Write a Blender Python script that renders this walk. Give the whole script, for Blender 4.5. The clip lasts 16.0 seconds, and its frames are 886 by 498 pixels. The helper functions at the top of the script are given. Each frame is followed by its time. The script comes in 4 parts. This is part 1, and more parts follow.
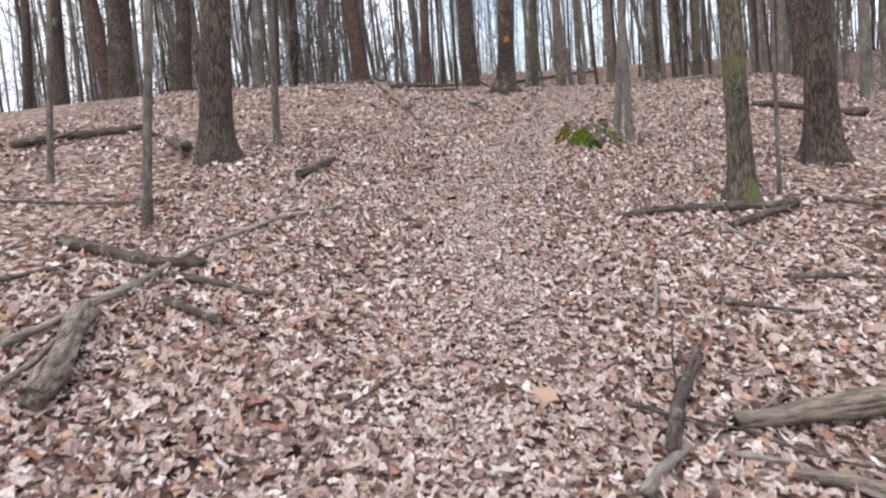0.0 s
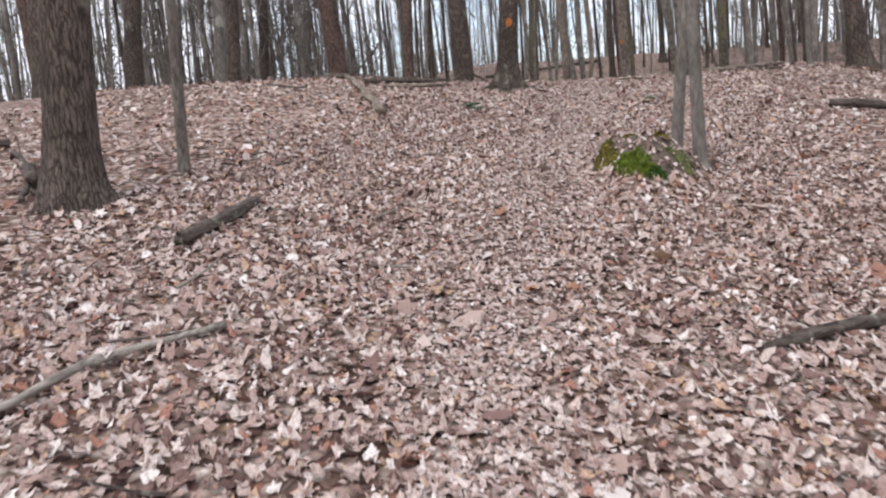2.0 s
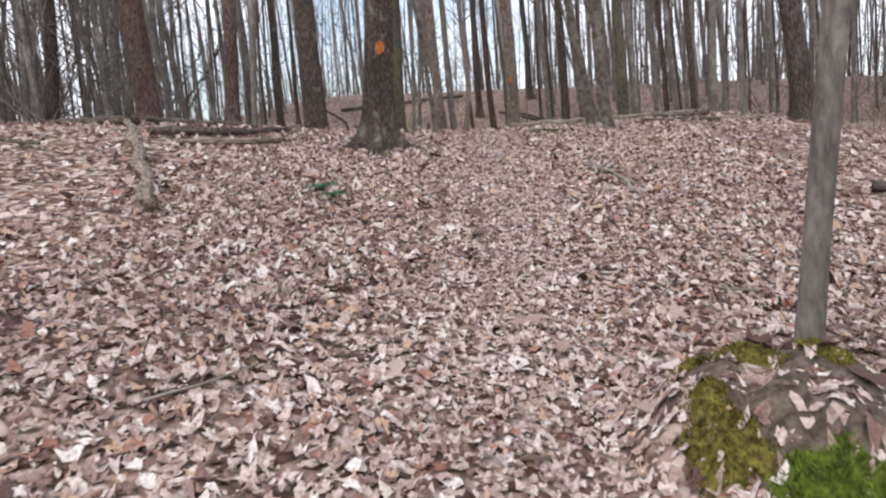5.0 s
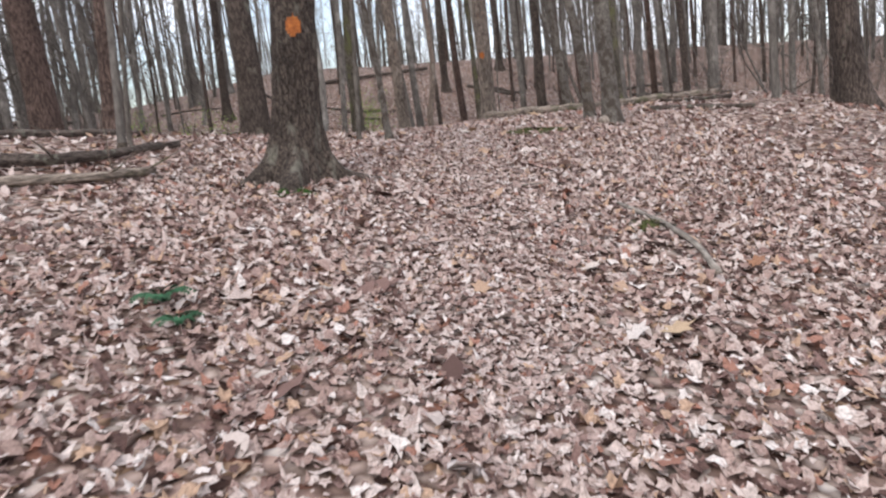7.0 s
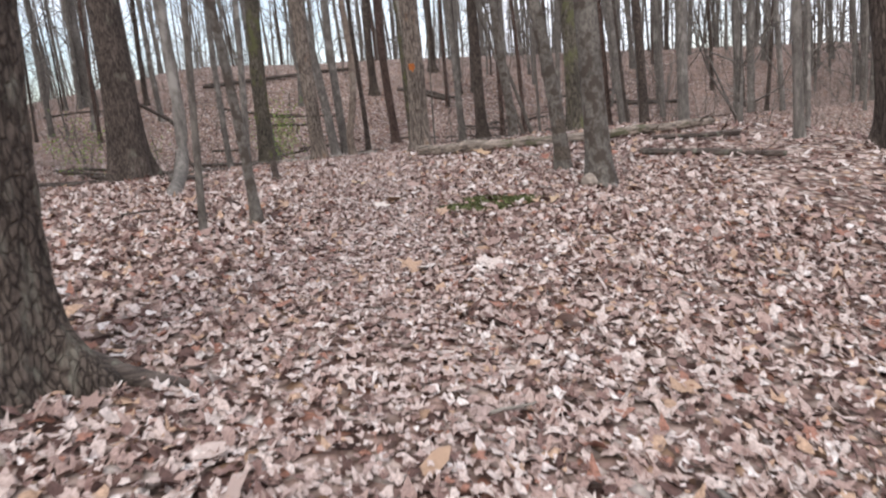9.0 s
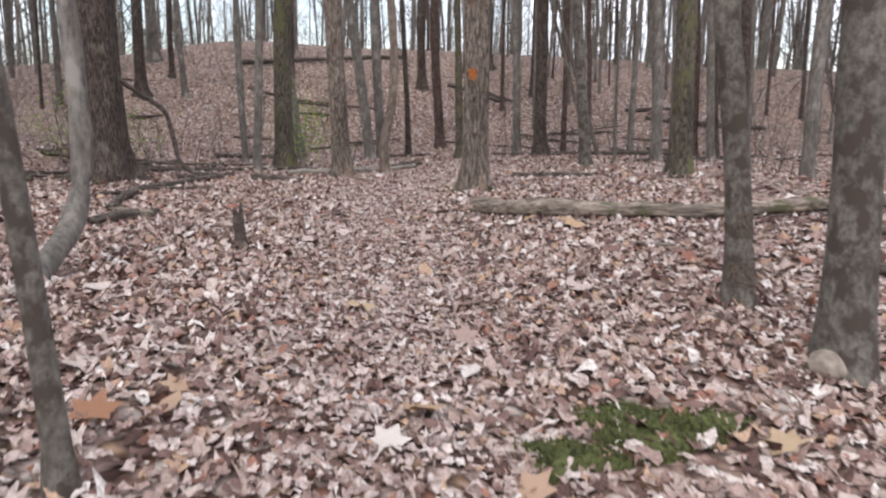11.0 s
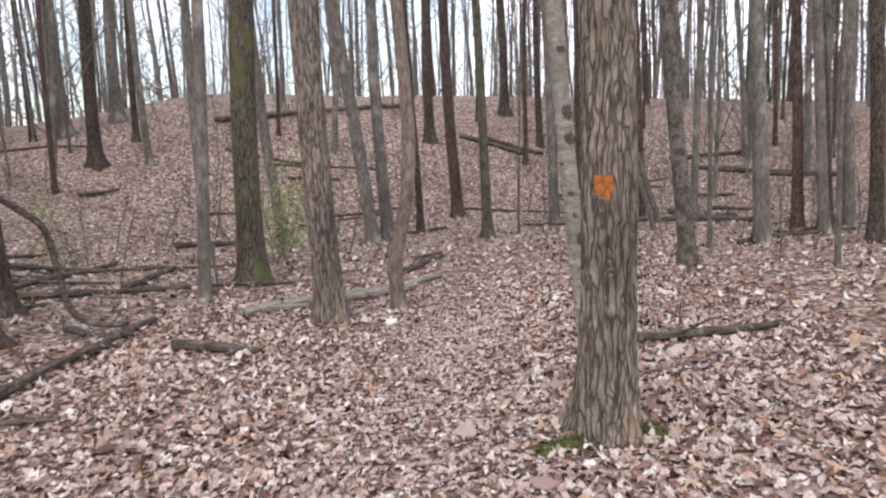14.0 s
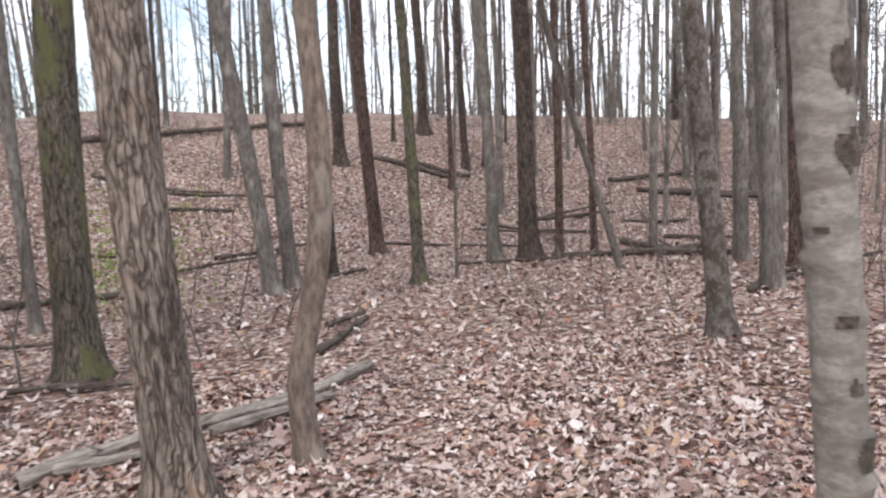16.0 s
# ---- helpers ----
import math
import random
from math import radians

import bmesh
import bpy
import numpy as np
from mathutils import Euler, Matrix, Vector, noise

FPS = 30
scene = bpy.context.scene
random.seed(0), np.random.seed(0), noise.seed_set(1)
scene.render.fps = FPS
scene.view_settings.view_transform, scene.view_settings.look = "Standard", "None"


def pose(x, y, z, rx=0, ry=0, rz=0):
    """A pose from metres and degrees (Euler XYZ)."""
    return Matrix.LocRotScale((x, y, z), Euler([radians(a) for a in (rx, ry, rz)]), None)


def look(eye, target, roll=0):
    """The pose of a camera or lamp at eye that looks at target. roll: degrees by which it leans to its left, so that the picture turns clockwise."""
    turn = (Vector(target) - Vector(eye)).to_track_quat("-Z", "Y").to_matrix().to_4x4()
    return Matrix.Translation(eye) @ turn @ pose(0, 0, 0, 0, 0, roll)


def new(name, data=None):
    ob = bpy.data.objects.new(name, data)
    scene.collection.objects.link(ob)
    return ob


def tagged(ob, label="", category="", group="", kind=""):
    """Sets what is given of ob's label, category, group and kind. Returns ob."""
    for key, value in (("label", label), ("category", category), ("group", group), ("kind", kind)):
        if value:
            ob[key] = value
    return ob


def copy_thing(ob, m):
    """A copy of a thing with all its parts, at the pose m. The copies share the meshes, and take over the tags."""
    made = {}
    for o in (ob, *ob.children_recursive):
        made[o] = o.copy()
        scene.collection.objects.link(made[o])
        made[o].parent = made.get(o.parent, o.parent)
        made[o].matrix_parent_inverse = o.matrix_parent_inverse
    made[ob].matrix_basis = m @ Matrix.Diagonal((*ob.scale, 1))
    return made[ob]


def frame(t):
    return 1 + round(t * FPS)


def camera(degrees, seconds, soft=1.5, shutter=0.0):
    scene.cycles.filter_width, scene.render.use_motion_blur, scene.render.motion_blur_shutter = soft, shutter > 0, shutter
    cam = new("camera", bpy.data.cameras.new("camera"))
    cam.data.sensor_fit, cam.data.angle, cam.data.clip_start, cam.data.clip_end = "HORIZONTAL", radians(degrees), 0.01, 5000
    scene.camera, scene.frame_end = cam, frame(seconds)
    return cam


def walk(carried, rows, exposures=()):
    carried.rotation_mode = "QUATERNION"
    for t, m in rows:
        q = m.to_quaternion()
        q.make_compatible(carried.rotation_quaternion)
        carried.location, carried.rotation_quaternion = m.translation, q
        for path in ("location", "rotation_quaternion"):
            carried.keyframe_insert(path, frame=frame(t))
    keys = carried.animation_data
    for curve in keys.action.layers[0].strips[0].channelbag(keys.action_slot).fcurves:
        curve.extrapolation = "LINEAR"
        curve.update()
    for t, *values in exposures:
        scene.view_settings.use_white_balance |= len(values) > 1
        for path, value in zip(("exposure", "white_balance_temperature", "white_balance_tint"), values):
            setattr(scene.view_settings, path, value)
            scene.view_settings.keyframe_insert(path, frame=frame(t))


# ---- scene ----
PATH = [
    (0, (1.017, 0.011, 0.417), (0.828, 1.963, 0.145), -5.1),
    (0.5, (1.018, 0.750, 0.482), (0.804, 2.707, 0.248), -6.2),
    (1, (0.991, 1.580, 0.552), (0.803, 3.517, 0.207), -6.5),
    (1.5, (0.944, 2.314, 0.633), (0.823, 4.250, 0.262), -8.3),
    (2, (0.844, 3.155, 0.722), (0.674, 5.105, 0.426), -5.5),
    (2.5, (0.706, 3.882, 0.825), (0.542, 5.830, 0.516), -7.5),
    (3, (0.644, 4.726, 0.914), (0.497, 6.670, 0.584), -5.6),
    (3.5, (0.639, 5.465, 1.055), (0.693, 7.404, 0.686), -6.1),
    (4, (0.706, 6.245, 1.167), (0.751, 8.186, 0.803), -6.2),
    (4.5, (0.718, 6.962, 1.323), (0.901, 8.910, 1.022), -7.5),
    (4.7, (0.736, 7.258, 1.313), (0.923, 9.213, 1.055), -5.7),
    (6.8, (1.182, 10.163, 1.676), (1.472, 12.098, 1.380), -4.0),
    (7, (1.255, 10.451, 1.752), (1.542, 12.376, 1.406), -6.2),
    (7.5, (1.415, 11.145, 1.826), (1.774, 13.043, 1.422), -7.2),
    (8, (1.638, 11.880, 1.927), (2.047, 13.790, 1.610), -8.2),
    (8.2, (1.698, 12.160, 1.993), (2.121, 14.066, 1.673), -7.5),
    (10.3, (2.472, 15.534, 2.383), (2.966, 17.417, 1.924), -1.0),
    (10.5, (2.500, 15.801, 2.400), (2.984, 17.690, 1.955), 0.4),
    (11, (2.594, 16.486, 2.529), (2.971, 18.410, 2.129), 0.1),
    (11.5, (2.731, 17.172, 2.640), (3.033, 19.109, 2.245), 0.2),
    (12, (2.789, 17.898, 2.720), (3.145, 19.850, 2.467), -0.7),
    (12.5, (2.879, 18.649, 2.782), (3.184, 20.601, 2.469), -0.0),
    (13, (2.924, 19.408, 2.874), (3.278, 21.338, 2.488), -1.7),
    (13.5, (3.003, 20.122, 2.963), (3.251, 22.082, 2.656), -0.8),
    (14, (3.021, 20.865, 3.011), (3.394, 22.807, 2.712), -2.1),
    (14.5, (3.098, 21.601, 3.016), (3.525, 23.528, 2.697), -2.4),
    (15, (3.131, 22.390, 3.034), (3.554, 24.312, 2.676), -4.3),
    (15.5, (3.272, 23.110, 3.025), (3.730, 25.042, 2.781), -2.0),
    (16, (3.451, 23.906, 2.998), (4.065, 25.792, 2.747), -2.5),
]
cam = camera(61.8, 16.0, soft=2.2, shutter=0.2)
walk(cam, [(t, look(eye, target, roll)) for t, eye, target, roll in PATH],
     [(0, 0.38), (2, 0.29), (6, 0.34), (10, 0.43), (13, 0.57), (16, 0.79)])

# ---- sky and sun: bright broken overcast ----
world = bpy.data.worlds.new("sky")
scene.world = world
world.use_nodes = True
wn = world.node_tree.nodes
wl = world.node_tree.links
sky = wn.new("ShaderNodeTexSky")
sky.sky_type = "NISHITA"
sky.sun_disc = False
sky.sun_elevation = radians(42)
sky.sun_rotation = radians(215)
cloud = wn.new("ShaderNodeTexNoise")
cloud.inputs["Scale"].default_value = 2.2
cloud.inputs["Detail"].default_value = 6
wramp = wn.new("ShaderNodeValToRGB")
wramp.color_ramp.elements[0].position = 0.33
wramp.color_ramp.elements[1].position = 0.5
coord = wn.new("ShaderNodeTexCoord")
wmix = wn.new("ShaderNodeMix")
wmix.data_type = "RGBA"
wmix.inputs["B"].default_value = (8.7, 9.0, 10.0, 1)
wl.new(coord.outputs["Generated"], cloud.inputs["Vector"])
wl.new(cloud.outputs["Fac"], wramp.inputs["Fac"])
wl.new(wramp.outputs["Color"], wmix.inputs["Factor"])
wl.new(sky.outputs["Color"], wmix.inputs["A"])
wl.new(wmix.outputs["Result"], wn["Background"].inputs["Color"])
wn["Background"].inputs["Strength"].default_value = 0.14
sun = new("sun", bpy.data.lights.new("sun", "SUN"))
sun.data.energy = 1.2
sun.data.angle = radians(25)
sun.data.color = (1.0, 0.95, 0.88)
sun.matrix_world = look((0, 0, 30), (14, 22, 0))


# ---- materials ----
def material(name, rough=0.85):
    m = bpy.data.materials.new(name)
    m.use_nodes = True
    b = m.node_tree.nodes["Principled BSDF"]
    b.inputs["Roughness"].default_value = rough
    b.inputs["Specular IOR Level"].default_value = 0.25
    return m, m.node_tree.nodes, m.node_tree.links, b


def ramp(nodes, stops, constant=False):
    r = nodes.new("ShaderNodeValToRGB")
    r.color_ramp.interpolation = "CONSTANT" if constant else "LINEAR"
    e = r.color_ramp.elements
    while len(e) < len(stops):
        e.new(0.5)
    for k, (p, c) in zip(e, stops):
        k.position, k.color = p, (*c, 1)
    return r


def noise_node(nodes, links, scale, detail=4, stretch=None, rough=0.6):
    n = nodes.new("ShaderNodeTexNoise")
    n.inputs["Scale"].default_value = scale
    n.inputs["Detail"].default_value = detail
    n.inputs["Roughness"].default_value = rough
    c = nodes.new("ShaderNodeTexCoord")
    if stretch:
        mp = nodes.new("ShaderNodeMapping")
        mp.inputs["Scale"].default_value = stretch
        links.new(c.outputs["Object"], mp.inputs["Vector"])
        links.new(mp.outputs["Vector"], n.inputs["Vector"])
    else:
        links.new(c.outputs["Object"], n.inputs["Vector"])
    return n


def bump(nodes, links, height, strength, dist, bsdf):
    b = nodes.new("ShaderNodeBump")
    b.inputs["Strength"].default_value = strength
    b.inputs["Distance"].default_value = dist
    links.new(height, b.inputs["Height"])
    links.new(b.outputs["Normal"], bsdf.inputs["Normal"])


def mixed(nodes, links, fac, a, b, mode="MIX"):
    m = nodes.new("ShaderNodeMix")
    m.data_type, m.blend_type = "RGBA", mode
    for key, v in (("Factor", fac), ("A", a), ("B", b)):
        if isinstance(v, (int, float)):
            m.inputs[key].default_value = v
        elif isinstance(v, tuple):
            m.inputs[key].default_value = (*v, 1)
        else:
            links.new(v, m.inputs[key])
    return m.outputs["Result"]


def bark(name, dark, light, scale=34.0, stretch=(1, 1, 0.3), lichen=None, lichen_at=0.62, depth=0.012, patch=2.5, plates=0.0, spot_stretch=(1, 1, 0.55), spot_scale=3.3, crisp=0.05, flake=0.11):
    m, n, l, b = material(name, 0.92)
    grain = noise_node(n, l, scale, 6, stretch, 0.7)
    wide = noise_node(n, l, patch, 4, (1, 1, 0.6))
    c = ramp(n, [(0.36, dark), (0.62, light)])
    l.new(grain.outputs["Fac"], c.inputs["Fac"])
    tone = ramp(n, [(0.3, (0.6, 0.6, 0.6)), (0.7, (1.2, 1.2, 1.2))])
    l.new(wide.outputs["Fac"], tone.inputs["Fac"])
    col = mixed(n, l, 1.0, c.outputs["Color"], tone.outputs["Color"], "MULTIPLY")
    relief_out = grain.outputs["Fac"]
    if plates:
        vor = n.new("ShaderNodeTexVoronoi")
        vor.feature = "DISTANCE_TO_EDGE"
        vor.inputs["Scale"].default_value = plates
        tc = n.new("ShaderNodeTexCoord")
        wob = n.new("ShaderNodeTexNoise")
        wob.inputs["Scale"].default_value = 7
        l.new(tc.outputs["Object"], wob.inputs["Vector"])
        shift = n.new("ShaderNodeVectorMath")
        shift.operation = "MULTIPLY_ADD"
        shift.inputs[1].default_value = (0.07, 0.07, 0.05)
        l.new(wob.outputs["Color"], shift.inputs[0])
        l.new(tc.outputs["Object"], shift.inputs[2])
        mp = n.new("ShaderNodeMapping")
        mp.inputs["Scale"].default_value = (1, 1, flake)
        l.new(shift.outputs["Vector"], mp.inputs["Vector"])
        l.new(mp.outputs["Vector"], vor.inputs["Vector"])
        crack = ramp(n, [(0.0, (0.36, 0.34, 0.33)), (0.16, (1, 1, 1))])
        l.new(vor.outputs["Distance"], crack.inputs["Fac"])
        col = mixed(n, l, 1.0, col, crack.outputs["Color"], "MULTIPLY")
        both = n.new("ShaderNodeMath")
        both.operation = "MULTIPLY_ADD"
        both.inputs[1].default_value = 0.35
        l.new(grain.outputs["Fac"], both.inputs[0])
        l.new(crack.outputs["Color"], both.inputs[2])
        relief_out = both.outputs["Value"]
    if lichen:
        spot = noise_node(n, l, spot_scale, 5, spot_stretch)
        f = ramp(n, [(lichen_at - crisp, (0, 0, 0)), (lichen_at + crisp, (1, 1, 1))])
        l.new(spot.outputs["Fac"], f.inputs["Fac"])
        col = mixed(n, l, f.outputs["Color"], col, lichen)
    l.new(col, b.inputs["Base Color"])
    bump(n, l, relief_out, 0.9, depth, b)
    return m


BARK = {
    "dark": bark("dark_bark", (0.05, 0.038, 0.031), (0.16, 0.125, 0.105), lichen=(0.19, 0.18, 0.14), lichen_at=0.66, plates=32),
    "red": bark("reddish_bark", (0.065, 0.042, 0.034), (0.2, 0.138, 0.115), plates=32),
    "gray": bark("gray_bark", (0.1, 0.088, 0.077), (0.225, 0.2, 0.178), 26, (1, 1, 0.3), (0.3, 0.275, 0.245), 0.6, 0.006),
    "thin": bark("sapling_bark", (0.07, 0.058, 0.05), (0.2, 0.175, 0.15), 30, (1, 1, 0.3), depth=0.003),
    "green": bark("mossy_bark", (0.07, 0.06, 0.045), (0.2, 0.172, 0.135), lichen=(0.12, 0.12, 0.055), lichen_at=0.57, plates=32),
    "big": bark("grayish_brown_bark", (0.038, 0.028, 0.023), (0.15, 0.117, 0.095), 44, (1, 1, 0.4), (0.19, 0.175, 0.14), 0.62, 0.012, plates=46, flake=0.3, spot_scale=9.0, spot_stretch=(1, 1, 0.5), crisp=0.07),
    "blotch": bark("blotched_bark", (0.085, 0.074, 0.063), (0.205, 0.182, 0.157), 40, (1, 1, 0.7), (0.07, 0.055, 0.045), 0.53, 0.006, spot_stretch=(1, 1, 0.75), spot_scale=11.0, crisp=0.035),
    "furrow": bark("furrowed_bark", (0.12, 0.095, 0.078), (0.34, 0.28, 0.235), 32, (1, 1, 0.3), (0.24, 0.15, 0.1), 0.64, 0.014, plates=30),
    "birch": bark("pale_gray_bark", (0.2, 0.18, 0.155), (0.37, 0.335, 0.29), 30, (1, 1, 1.6), (0.19, 0.165, 0.14), 0.58, 0.005, spot_stretch=(1, 1, 3.0), spot_scale=8.0, crisp=0.08),
}
BARK["bent"] = bark("smooth_brown_bark", (0.1, 0.076, 0.062), (0.25, 0.196, 0.16), 30, (1, 1, 0.35), (0.27, 0.235, 0.2), 0.6, 0.006)
WOOD = {
    "dark": bark("damp_dead_wood", (0.03, 0.022, 0.019), (0.15, 0.118, 0.1), 44, (0.15, 1, 1), (0.17, 0.165, 0.13), 0.62, depth=0.008, spot_scale=14.0),
    "pale": bark("bleached_dead_wood", (0.13, 0.11, 0.095), (0.38, 0.335, 0.29), 44, (0.12, 1, 1), depth=0.005),
    "bark": bark("weathered_log_wood", (0.045, 0.034, 0.028), (0.37, 0.3, 0.245), 44, (0.12, 1, 1), (0.1, 0.095, 0.055), 0.6, 0.009, spot_stretch=(0.6, 1, 1), spot_scale=7.0),
}

LEAF_TONES = [
    (0.0, (0.109, 0.062, 0.0532)), (0.08, (0.208, 0.127, 0.111)), (0.19, (0.326, 0.226, 0.199)), (0.33, (0.445, 0.342, 0.308)),
    (0.48, (0.524, 0.424, 0.388)), (0.63, (0.386, 0.274, 0.241)), (0.73, (0.594, 0.508, 0.474)), (0.84, (0.456, 0.31, 0.221)),
    (0.9, (0.317, 0.16, 0.119)), (0.94, (0.683, 0.62, 0.593)),
]


def leaf_material(name, island, tones=LEAF_TONES):
    m, n, l, b = material(name, 0.7)
    if island:
        src = n.new("ShaderNodeNewGeometry").outputs["Random Per Island"]
    else:
        src = n.new("ShaderNodeObjectInfo").outputs["Random"]
    c = ramp(n, tones, True)
    l.new(src, c.inputs["Fac"])
    fine = noise_node(n, l, 70, 5, None, 0.7)
    tone = ramp(n, [(0.32, (0.5, 0.47, 0.45)), (0.5, (0.95, 0.93, 0.91)), (0.68, (1.25, 1.24, 1.22))])
    l.new(fine.outputs["Fac"], tone.inputs["Fac"])
    l.new(mixed(n, l, 1.0, c.outputs["Color"], tone.outputs["Color"], "MULTIPLY"), b.inputs["Base Color"])
    bump(n, l, fine.outputs["Fac"], 0.4, 0.004, b)
    return m


LEAF = leaf_material("dry_leaf", True)
LEAF_ONE = leaf_material("large_dry_leaf", False)
LEAF_TROD = leaf_material("trodden_leaf", True, [(0.0, (0.24, 0.155, 0.135)), (0.14, (0.38, 0.285, 0.26)), (0.36, (0.52, 0.425, 0.395)), (0.66, (0.46, 0.36, 0.325)), (0.86, (0.62, 0.54, 0.515))])


def ground_material():
    m, n, l, b = material("forest_floor", 0.9)
    c = n.new("ShaderNodeTexCoord")
    warp = n.new("ShaderNodeTexNoise")
    warp.inputs["Scale"].default_value = 9
    l.new(c.outputs["Object"], warp.inputs["Vector"])
    add = n.new("ShaderNodeVectorMath")
    add.operation = "MULTIPLY_ADD"
    add.inputs[1].default_value = (0.09, 0.09, 0.09)
    l.new(warp.outputs["Color"], add.inputs[0])
    l.new(c.outputs["Object"], add.inputs[2])
    v = n.new("ShaderNodeTexVoronoi")
    v.inputs["Scale"].default_value = 16
    l.new(add.outputs["Vector"], v.inputs["Vector"])
    sep = n.new("ShaderNodeSeparateColor")
    l.new(v.outputs["Color"], sep.inputs["Color"])
    cr = ramp(n, LEAF_TONES, True)
    l.new(sep.outputs["Red"], cr.inputs["Fac"])
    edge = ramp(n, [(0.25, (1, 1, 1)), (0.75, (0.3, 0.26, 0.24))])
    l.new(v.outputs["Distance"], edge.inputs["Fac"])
    wide = noise_node(n, l, 0.5, 5)
    tone = ramp(n, [(0.3, (0.71, 0.68, 0.64)), (0.7, (1.08, 1.04, 0.98))])
    l.new(wide.outputs["Fac"], tone.inputs["Fac"])
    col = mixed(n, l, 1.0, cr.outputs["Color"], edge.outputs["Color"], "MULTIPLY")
    l.new(mixed(n, l, 1.0, col, tone.outputs["Color"], "MULTIPLY"), b.inputs["Base Color"])
    bump(n, l, v.outputs["Distance"], 0.8, 0.03, b)
    return m


def plain(name, a, b2, scale, rough=0.9, dist=0.01):
    m, n, l, b = material(name, rough)
    t = noise_node(n, l, scale, 6)
    c = ramp(n, [(0.35, a), (0.65, b2)])
    l.new(t.outputs["Fac"], c.inputs["Fac"])
    l.new(c.outputs["Color"], b.inputs["Base Color"])
    bump(n, l, t.outputs["Fac"], 0.8, dist, b)
    return m


GROUND = ground_material()
MOSS = plain("moss", (0.06, 0.08, 0.014), (0.2, 0.27, 0.035), 26)
DULL_MOSS = plain("dull_moss", (0.045, 0.05, 0.02), (0.13, 0.14, 0.05), 40)
OLIVE_MOSS = plain("olive_moss", (0.07, 0.06, 0.014), (0.2, 0.17, 0.035), 34)
DEEP_MOSS = plain("deep_green_moss", (0.02, 0.05, 0.012), (0.07, 0.14, 0.03), 34)
SCAR = plain("dark_bark_scar", (0.045, 0.035, 0.028), (0.14, 0.112, 0.09), 60, 0.95, 0.006)
SOIL = plain("rotten_wood_and_soil", (0.045, 0.033, 0.026), (0.16, 0.12, 0.095), 26)
STONE = plain("field_stone", (0.2, 0.16, 0.13), (0.4, 0.34, 0.29), 14)
ORANGE = plain("orange_trail_paint", (0.24, 0.075, 0.024), (0.5, 0.165, 0.04), 40, 0.75, 0.003)
EVERGREEN = plain("evergreen_leaf", (0.02, 0.07, 0.03), (0.05, 0.15, 0.07), 20, 0.5, 0.001)
SPRING = plain("young_green_leaf", (0.16, 0.24, 0.05), (0.3, 0.4, 0.1), 20, 0.6, 0.001)


# ---- terrain ----
def path_x(y):
    return np.interp(y, [0, 7, 12, 18, 24, 35, 60], [1.0, 0.7, 1.65, 2.8, 3.45, 6.5, 13])


def smooth(a, b, v):
    v = np.clip((v - a) / (b - a), 0, 1)
    return v * v * (3 - 2 * v)


def ground_z(x, y):
    """The gentle rise, the saddle and the far hill."""
    z = np.interp(y, [-6, 1, 6, 9, 12.5, 16, 19, 22, 25, 28, 32, 37, 44, 60], [-2.0, -0.98, -0.25, 0.19, 0.72, 1.26, 1.57, 1.59, 1.52, 1.35, 1.12, 0.92, 0.9, 0.9])
    z = z + np.interp(y, [0, 7, 12, 17, 18.5, 21, 24, 28, 40, 60], [-0.116, -0.116, -0.109, -0.093, -0.07, 0.0, 0.01, 0.004, -0.003, -0.003]) * 8 * np.tanh((x - path_x(y)) / 8)
    z = z + smooth(37, 52, y) * (3.9 * (0.5 + 0.5 * smooth(-10, 6, x)) - 0.035 * np.clip(x - 8, 0, 40))
    d = x - path_x(y)
    # a low shoulder beside the track, the bank behind it, and the drop on the other side
    z = z + 0.2 * smooth(1.5, 5, -d) * (1 - smooth(9, 15, -d)) * smooth(13, 17, y) * (1 - smooth(20, 25, y))
    z = z + 1.0 * smooth(5, 13, -d) * smooth(22, 32, y)
    z = z - 1.15 * smooth(4.5, 10, d) * smooth(7, 15, y) * (1 - smooth(27, 33, y))
    return z


def relief(x, y):
    return 0.012 * np.sin(x * 3.1 + 1.3 * np.sin(y * 2.3)) * np.sin(y * 2.7 + x) + 0.007 * np.sin(x * 9.3 + y * 4.1) * np.sin(y * 8.1 - x * 3)


def mound(x, y):
    """The old rotten stump heap under leaves and moss."""
    d = ((x - 2.1) / 0.45) ** 2 + ((y - 9.74) / 0.52) ** 2
    return 0.31 * np.exp(-(d ** 2.0)) * (1 + 0.14 * np.sin(x * 11 + 1) * np.sin(y * 9) + 0.08 * np.sin(x * 27) * np.sin(y * 23))


def surface(x, y):
    return ground_z(x, y) + relief(x, y) + mound(x, y)


def make_mesh(name, verts, faces, mats, smooth_shade=True, index=None):
    me = bpy.data.meshes.new(name)
    me.from_pydata([tuple(v) for v in verts], [], faces)
    for m in mats if isinstance(mats, (list, tuple)) else [mats]:
        me.materials.append(m)
    if smooth_shade:
        me.polygons.foreach_set("use_smooth", np.ones(len(me.polygons), bool))
    if index is not None:
        me.polygons.foreach_set("material_index", np.asarray(index, np.int32))
    me.update()
    return me


def part(name, me, parent, label=""):
    ob = new(name, me)
    ob.parent = parent
    if label:
        ob["label"] = label
    return ob


def spread(a, b, step, reach):
    inner = list(np.arange(a, b, step))
    lo, hi, s = [], [], step
    x = a
    while x > -reach:
        s *= 1.22
        x -= s
        lo.append(x)
    x, s = inner[-1], step
    while x < reach:
        s *= 1.22
        x += s
        hi.append(x)
    return np.array(lo[::-1] + inner + hi)


